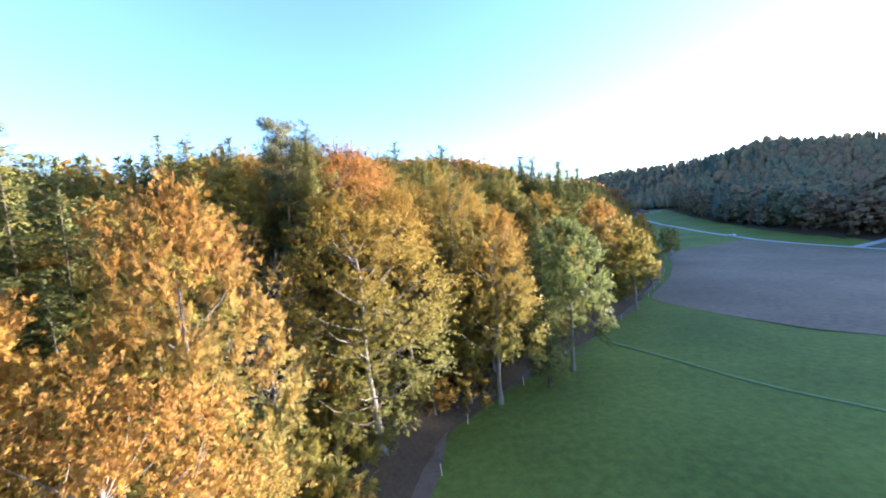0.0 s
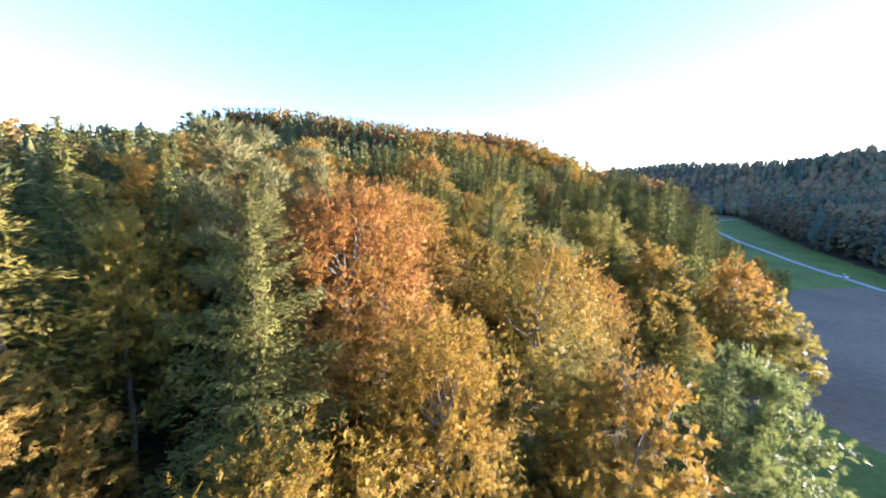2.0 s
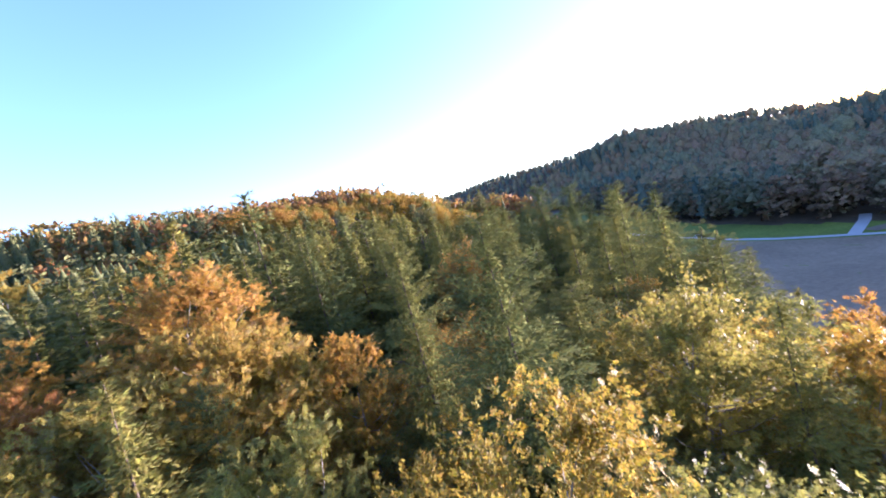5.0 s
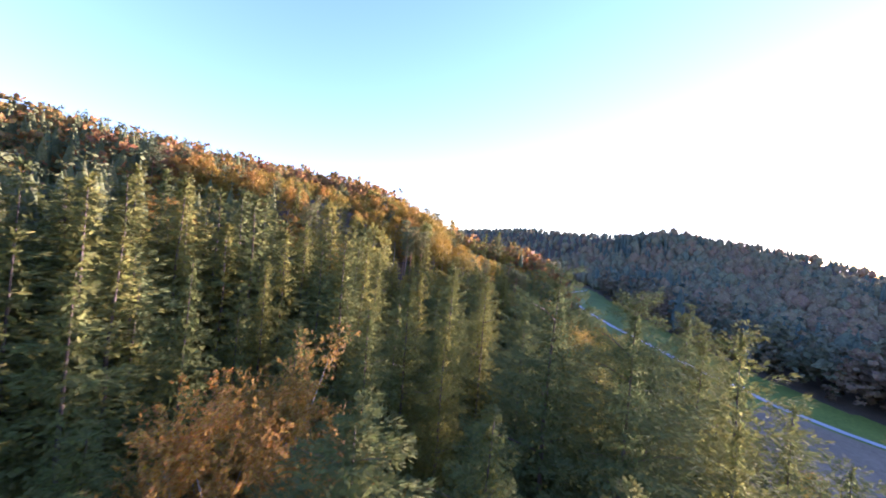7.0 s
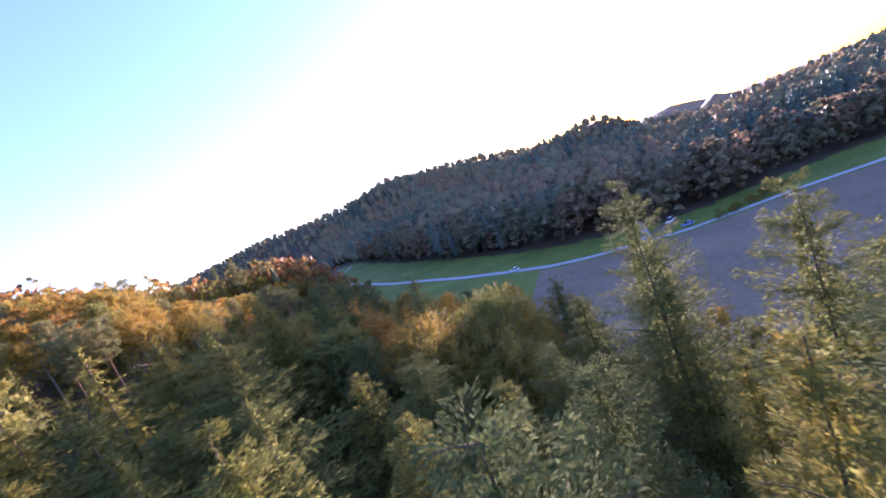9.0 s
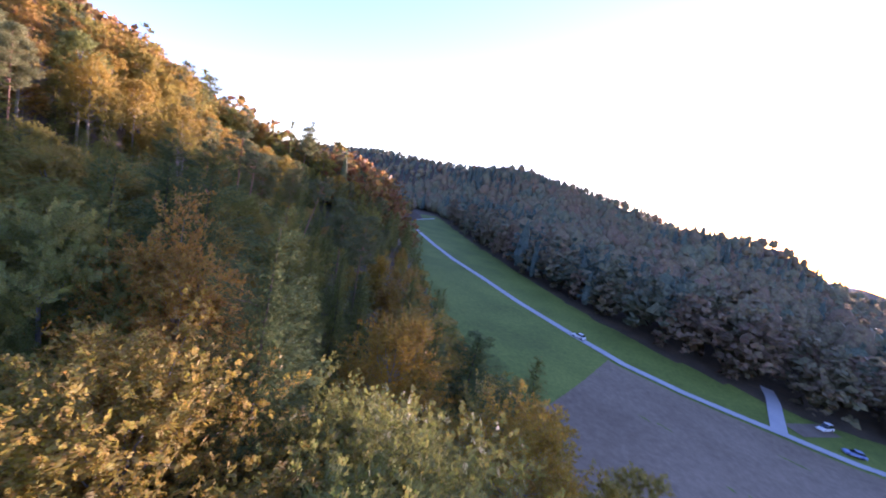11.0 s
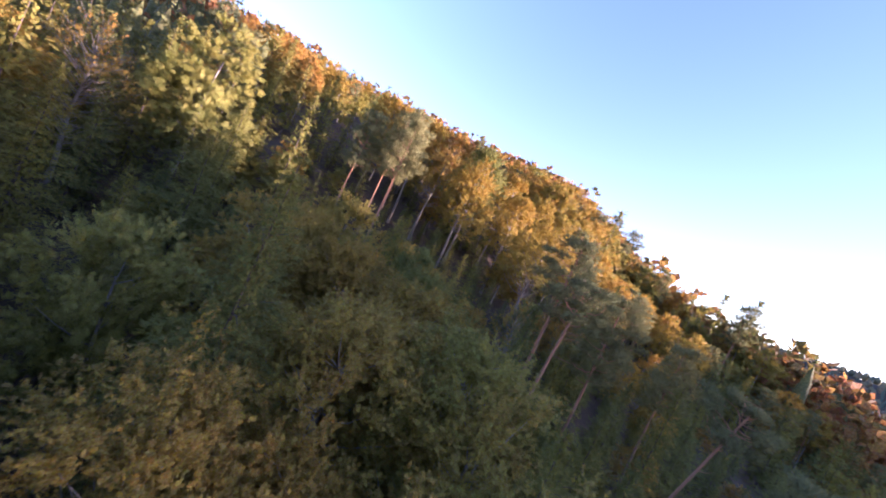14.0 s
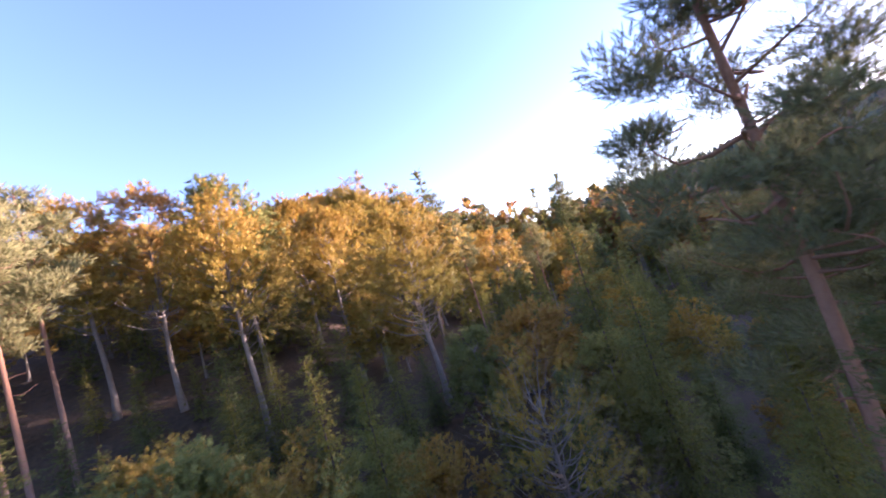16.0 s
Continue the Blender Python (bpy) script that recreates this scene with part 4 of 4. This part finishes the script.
far_spots = []
for x, y in jittered(-200, 250, -25, 420, 6.6):
    d_edge = (float(edge(y)) - x) * 0.8
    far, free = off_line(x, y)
    if d_edge < 2.5 or (far > 75 and (y < 40 or x < -170)) or y < 6 - 0.8 * abs(x + 10) * (x < -10) - 30 * (x < -40):
        continue
    if any((x - a) ** 2 + (y - b) ** 2 < r * r for a, b, r in taken if abs(x - a) < 6):
        continue
    z = lz(x, y)
    con = rng.random() < conifer_share(x, y)
    tall = (24.0 if con else 21.5) + rng.normal() * 2.4
    if d_edge < 12:
        tall *= 0.80 if y < 140 else 0.66
    if (196 < y < 214 and x > 22) or (38 < y < 53 and -25 < x < -14.5):
        continue
    if 150 < y < 207 and x > 20:
        tall *= 0.86 if y < 176 else 0.60
    if 138 < y <= 150 and 20 < x < 42:
        tall *= 0.85
    if 178 <= y < 228 and x <= 24:
        tall *= 0.78
    if 214 <= y < 250 and x > 5:
        tall *= 0.80
    if con and 98 < y < 140 and x > 25:
        tall *= 1.12
    if 136 < y < 162 and x > 56:
        tall *= 0.72
    if x < -30:
        tall = min(tall, 22.5)
    top = z + tall
    if y >= 180 and x < 40:
        top = min(top, 37.5 + 0.26 * math.hypot(x - 58, y - 179) + rng.normal())
    if 205 <= y < 250 and x > 15:
        top = min(top, max(z + 9, float(np.interp(x, [20, 40, 53, 60, 65, 72, 90], [52, 49.5, 45, 42.5, 40.5, 38, 32])) + rng.normal()))
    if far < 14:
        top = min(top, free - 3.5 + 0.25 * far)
    if 205 <= y < 246 and x > 44 + 0.75 * (y - 208):
        top = z + 7 + 3 * rng.random()
    if 246 <= y < 285 and x > 58:
        top = min(top, z + 14)
    tall = max(5.0, top - z)
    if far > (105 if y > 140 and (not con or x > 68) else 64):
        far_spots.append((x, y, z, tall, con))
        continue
    key = rng.choice(["spruce", "spruce", "spruce", "fir", "fir"]) if con else rng.choice(["beech", "olive", "bare"], p=[0.84, 0.12, 0.04] if y < 112 else [0.70, 0.26, 0.04])
    if not con and 140 < y < 208 and x > 20:
        key = "olive"
    if y >= 208 and not con:
        key = "pine" if rng.random() < 0.25 else "tallbeech"
    # hillside conifers take the pale yellow end: sunlight tinted into their needles
    ob = plant(str(key), int(rng.integers(0, 12)), x, y, top, (1.25 if con and 90 < y < 178 else 1.0 if con else 0.85) + 0.4 * rng.random(), hue=0.25 * rng.random() if con and y > 172 and x < 42 else None)
    if not con and x < -2 and 72 < y < 112:  # the broadleaf trees on the upper slope have turned most
        for part_ob in ob.children:
            part_ob.color[0] *= 0.55
for x, y in jittered(18, 84, 192, 240, 4.3):
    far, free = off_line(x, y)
    if any((x - a) ** 2 + (y - b) ** 2 < 4 for a, b, r in taken):
        continue
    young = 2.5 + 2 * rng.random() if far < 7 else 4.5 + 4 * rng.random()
    plant(str(rng.choice(["spruce", "fir", "olive"], p=[0.35, 0.35, 0.3])), int(rng.integers(0, 3)), x, y, lz(x, y) + young, 1.25,
          label="young understorey tree on the shaded hillside")
print("planted", planted)


# ---- the wider woods, past counting ----
def hull(con, rings, segs):
    """The closed outer form of a far crown, uneven all round."""
    f = np.linspace(0, 1, rings)[:, None]
    ang = np.arange(segs)[None, :] * 2 * np.pi / segs + 0.5 * f + 0 * f
    jag = 1 + 0.11 * rng.normal(size=(rings, segs)).clip(-1.6, 1.6)
    if con:
        r, z = 0.15 * (1 - f) ** 0.62 * np.minimum(1, 0.45 + 4 * f) * jag + 0.004, 0.10 + 0.88 * f + 0.02 * rng.normal(size=(rings, segs)) * (f < 0.95)
    else:
        a = (f - 0.42) / 0.58
        r = 0.21 * np.sqrt(np.maximum(0.003, 1 - np.where(a < 0, (f / 0.42 - 1) ** 2 * 0.8, np.abs(a) ** 2.3))) * jag
        z = 0.10 + 0.86 * f + 0.03 * rng.normal(size=(rings, segs)) * (f > 0.1)
    p = np.stack([np.cos(ang) * r, np.sin(ang) * r, z + 0 * ang], 2).reshape(-1, 3)
    i = np.arange(rings * segs).reshape(rings, segs)
    j = np.roll(i, -1, 1)
    o = normed(np.stack([np.cos(ang), np.sin(ang), (0.45 if con else 2.2 * (f - 0.40)) + 0 * ang], 2).reshape(-1, 3) + 0.18 * unit(rings * segs))
    return p, np.stack([i[:-1].ravel(), j[:-1].ravel(), j[1:].ravel(), i[1:].ravel()], 1), o


def far_shapes(con, cards, size, rings, segs):
    n = cards
    p, faces, o = hull(con, rings, segs)
    pick = rng.integers(segs, len(p), n)
    at = p[pick] * np.array([1.02, 1.02, 1.0]) + 0.018 * rng.normal(size=(n, 3))
    al = o[pick] * (0.6 if con else 0.2) + unit(n) * (0.5 if con else 0.9) + np.array([0, 0, -0.2 if con else 0.2])
    ln = size * (0.6 + 0.8 * rng.random(n)) * (1.1 - 0.5 * (p[pick, 2] if con else 0))
    return joined([(p * (np.array([0.72, 0.72, 0.95]) if con else np.array([0.9, 0.9, 0.97])), faces, o), diamonds(at - 0.4 * normed(al) * ln[:, None], al, np.cross(al, unit(n)), ln, ln * 0.6, o[pick] + 0.55 * unit(n))])


def leafy_shape(clumps, per, size):
    """A crown of leaf sprays one metre tall, for the nearer of the far trees."""
    v, f, o = broadleaf(20, 4.4, 0.6, clumps, per, size, limbs=0, clump_r=1.3, inner=clumps, inner_size=1.9)[1]
    return v / 20, f, o


def woods(name, spots, cards, size, rings, segs, material, label, wide=1.0, leafy=None):
    """spots: x, y, z, height, whether conifer, tint."""
    shapes = {c: [far_shapes(c, cards, size, rings, segs) for _ in range(5)] for c in (True, False)}
    if leafy:
        shapes[False] = [leafy_shape(*leafy) for _ in range(5)]
    verts, faces, sides, tints, n = [], [], [], [], 0
    for x, y, z, h, con, tint in spots:
        v, f, o = shapes[con][int(rng.integers(0, 5))]
        a = rng.random() * 6.28
        c, s = math.cos(a), math.sin(a)
        w = h * wide * (0.85 + 0.3 * rng.random())
        verts.append(np.stack([x + (v[:, 0] * c - v[:, 1] * s) * w, y + (v[:, 0] * s + v[:, 1] * c) * w, z + v[:, 2] * h], 1))
        faces.append(f + n)
        sides.append(np.stack([o[:, 0] * c - o[:, 1] * s, o[:, 0] * s + o[:, 1] * c, o[:, 2]], 1))
        tints.append(np.full(len(v), tint, np.float32))
        n += len(v)
    me = raw_mesh(name, np.concatenate(verts), np.concatenate(faces), material, outward=np.concatenate(sides))
    at = me.attributes.new("tint", "FLOAT", "POINT")
    at.data.foreach_set("value", np.concatenate(tints))
    return tagged(new(name, me), label, "woodland", kind="stuff")


woods("wooded_slope", [(x, y, z, h, c, (0.65 + 0.35 * rng.random()) if c else 0.56 * rng.random()) for x, y, z, h, c in far_spots], 85, 0.045, 6, 7, M_FAR,
      "mixed autumn wood of beech and spruce covering the slope", 1.1, (22, 9, 1.25))
spots, rim = [], []
for x, y in jittered(120, 560, -60, 700, 9.5):
    u = (x - float(foot(y))) * 0.85
    if u < 3 or u > 250:
        continue
    patch = math.sin(x * 0.021 + 1) * math.sin(y * 0.017) + 0.5 * rng.normal()
    con = patch > 0.75
    (rim if u < 42 and y < 430 else spots).append((x, y, lz(x, y), (17 if not con else 20) + rng.normal() * 3, con, 0.72 + 0.28 * rng.random() if con else np.clip(0.33 + 0.2 * math.sin(x * 0.05) * math.sin(y * 0.043 + 1) + 0.2 * rng.normal(), 0, 0.68)))
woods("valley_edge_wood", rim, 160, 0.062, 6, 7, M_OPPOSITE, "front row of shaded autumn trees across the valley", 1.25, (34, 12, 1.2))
woods("opposite_slope", spots, 60, 0.060, 7, 8, M_OPPOSITE, "shaded hillside woodland across the valley in autumn colours dulled by haze", 1.35)
spots = []
for x, y in jittered(-260, 1000, -80, 1500, 15.5):
    u = (x - float(foot(y))) * 0.85
    if (3 < u < 250 and -60 < y < 700 and x < 560) or u > 740:
        continue
    d = (float(edge(y)) - x) * 0.8
    if d < 4 and u < 4 or (x > -225 and x < 245 and -35 < y < 415 and d > 0) or (y < 0 and d > 0):
        continue
    con = rng.random() < 0.45
    spots.append((x, y, lz(x, y), 12.5 + rng.normal() * 1.5, con, 0.72 + 0.28 * rng.random() if con else np.clip(0.35 + 0.2 * rng.normal(), 0, 0.68)))
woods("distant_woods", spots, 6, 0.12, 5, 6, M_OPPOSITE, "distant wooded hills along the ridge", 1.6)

# shrubs and fence posts along the edge of the wood
for y in np.arange(22, 215, 4.2):
    x = float(edge(y)) - 2.2 - 1.8 * rng.random()
    plant("shrub", int(rng.integers(0, 2)), x, y + rng.normal(), lz(x, y) + 2.6 + 3.4 * rng.random())
    for back in (5.5, 9.5) if y < 75 else ():
        x = float(edge(y)) - back - 2.0 * rng.random()
        plant("shrub", int(rng.integers(0, 2)), x, y + rng.normal(), lz(x, y) + 4.5 + 4.0 * rng.random(), 0.9)


def post_mesh():
    v, f = tube([(0, 0, -0.2), (0, 0, 0.6), (0.01, 0, 1.15), (0.01, 0, 1.22)], [0.055, 0.055, 0.05, 0.03], 8)
    return raw_mesh("fence_post", v, f, M_POST)


post = post_mesh()
for i, y in enumerate(np.arange(27, 140, 9.3)):
    ob = new("fence_post", post)
    ob.matrix_basis = pose(float(edge(y)) + 2.6, y, lz(float(edge(y)) + 3, y), rng.normal() * 3, rng.normal() * 3, rng.random() * 90)
    tagged(ob, "pale weathered wooden fence post at the meadow's edge", "fence post", "fence posts along the meadow")


# ---- vehicles on and beside the road ----
def paint(name, colour, rough=0.35):
    m, nodes, links, out = mat_nodes(name)
    b = nodes.new("ShaderNodeBsdfPrincipled")
    n = noise_tex(nodes, links, 3.0)
    links.new(mixed(nodes, links, n.outputs["Fac"], colour, tuple(c * 0.85 for c in colour)), b.inputs["Base Color"])
    b.inputs["Roughness"].default_value = rough
    links.new(b.outputs[0], out.inputs[0])
    return m


WHITE, BLUE, GLASS, TYRE = paint("white_paint", (0.75, 0.75, 0.74)), paint("blue_paint", (0.22, 0.28, 0.48)), paint("dark_glass", (0.03, 0.035, 0.04), 0.1), paint("tyre_rubber", (0.02, 0.02, 0.02), 0.8)


def lofted(name, sections, material, parent):
    """A body through cross sections: x, half width, bottom, top."""
    bm = bmesh.new()
    rings = []
    for x, w, b, t in sections:
        ring = [(x, -w, b), (x, w, b), (x, w, b + 0.7 * (t - b)), (x, 0.82 * w, t), (x, -0.82 * w, t), (x, -w, b + 0.7 * (t - b))]
        rings.append([bm.verts.new(v) for v in ring])
    for r, q in zip(rings, rings[1:]):
        for i in range(6):
            bm.faces.new((r[i], r[(i + 1) % 6], q[(i + 1) % 6], q[i]))
    bm.faces.new(rings[0][::-1]), bm.faces.new(rings[-1])
    bmesh.ops.recalc_face_normals(bm, faces=bm.faces)
    me = bpy.data.meshes.new(name)
    bm.to_mesh(me)
    bm.free()
    me.materials.append(material)
    ob = new(name, me)
    ob.parent = parent
    return ob


def vehicle(thing, x, y, turn, colour, label, long=4.2, tall=1.45):
    car = new(thing)
    h = 0.5 * long
    body = lofted("body", [(-h, 0.78, 0.35, 0.75), (-h + 0.15, 0.85, 0.25, 0.9), (0.2 * h, 0.87, 0.22, 0.95), (h - 0.3, 0.85, 0.25, 0.8), (h, 0.75, 0.35, 0.65)], colour, car)
    cabin = lofted("cabin", [(-0.85 * h, 0.70, 0.88, 1.0), (-0.6 * h, 0.74, 0.88, tall - 0.06), (0.0, 0.76, 0.90, tall), (0.45 * h, 0.72, 0.88, 0.96)], GLASS, car)
    roof = lofted("roof", [(-0.62 * h, 0.66, tall - 0.05, tall + 0.0), (-0.3 * h, 0.70, tall - 0.02, tall + 0.04), (0.05 * h, 0.66, tall - 0.02, tall + 0.02)], colour, car)
    for sx in (-0.62 * h, 0.62 * h):
        for sy in (-0.8, 0.8):
            v, f = tube([(sx, sy - 0.11, 0.31), (sx, sy - 0.10, 0.31), (sx, sy + 0.10, 0.31), (sx, sy + 0.11, 0.31)], [0.18, 0.31, 0.31, 0.18], 10)
            new("wheel", raw_mesh("wheel", v, f, TYRE)).parent = car
    car.matrix_basis = pose(x, y, float(valley_z(x, y)) + 0.17, 0, 0, turn)
    return tagged(car, label, "car", "cars in the valley")


vehicle("car", 186.5, 151.5, 118, BLUE, "pale blue car on the valley road")
vehicle("car", 158.2, 210.5, 93, WHITE, "white car on the narrow valley road")
vehicle("van", 194.5, 158.2, 165, WHITE, "white van parked in the lay-by", 5.2, 1.9)
for k in range(9):
    x, y = 196 + 2.6 * k + rng.normal(), 141 - 2.4 * k + rng.normal()
    plant("shrub", k, x - 9, y, lz(x - 9, y) + 2.5 + 1.5 * rng.random(), label="dark green hedge bush beside the valley road")
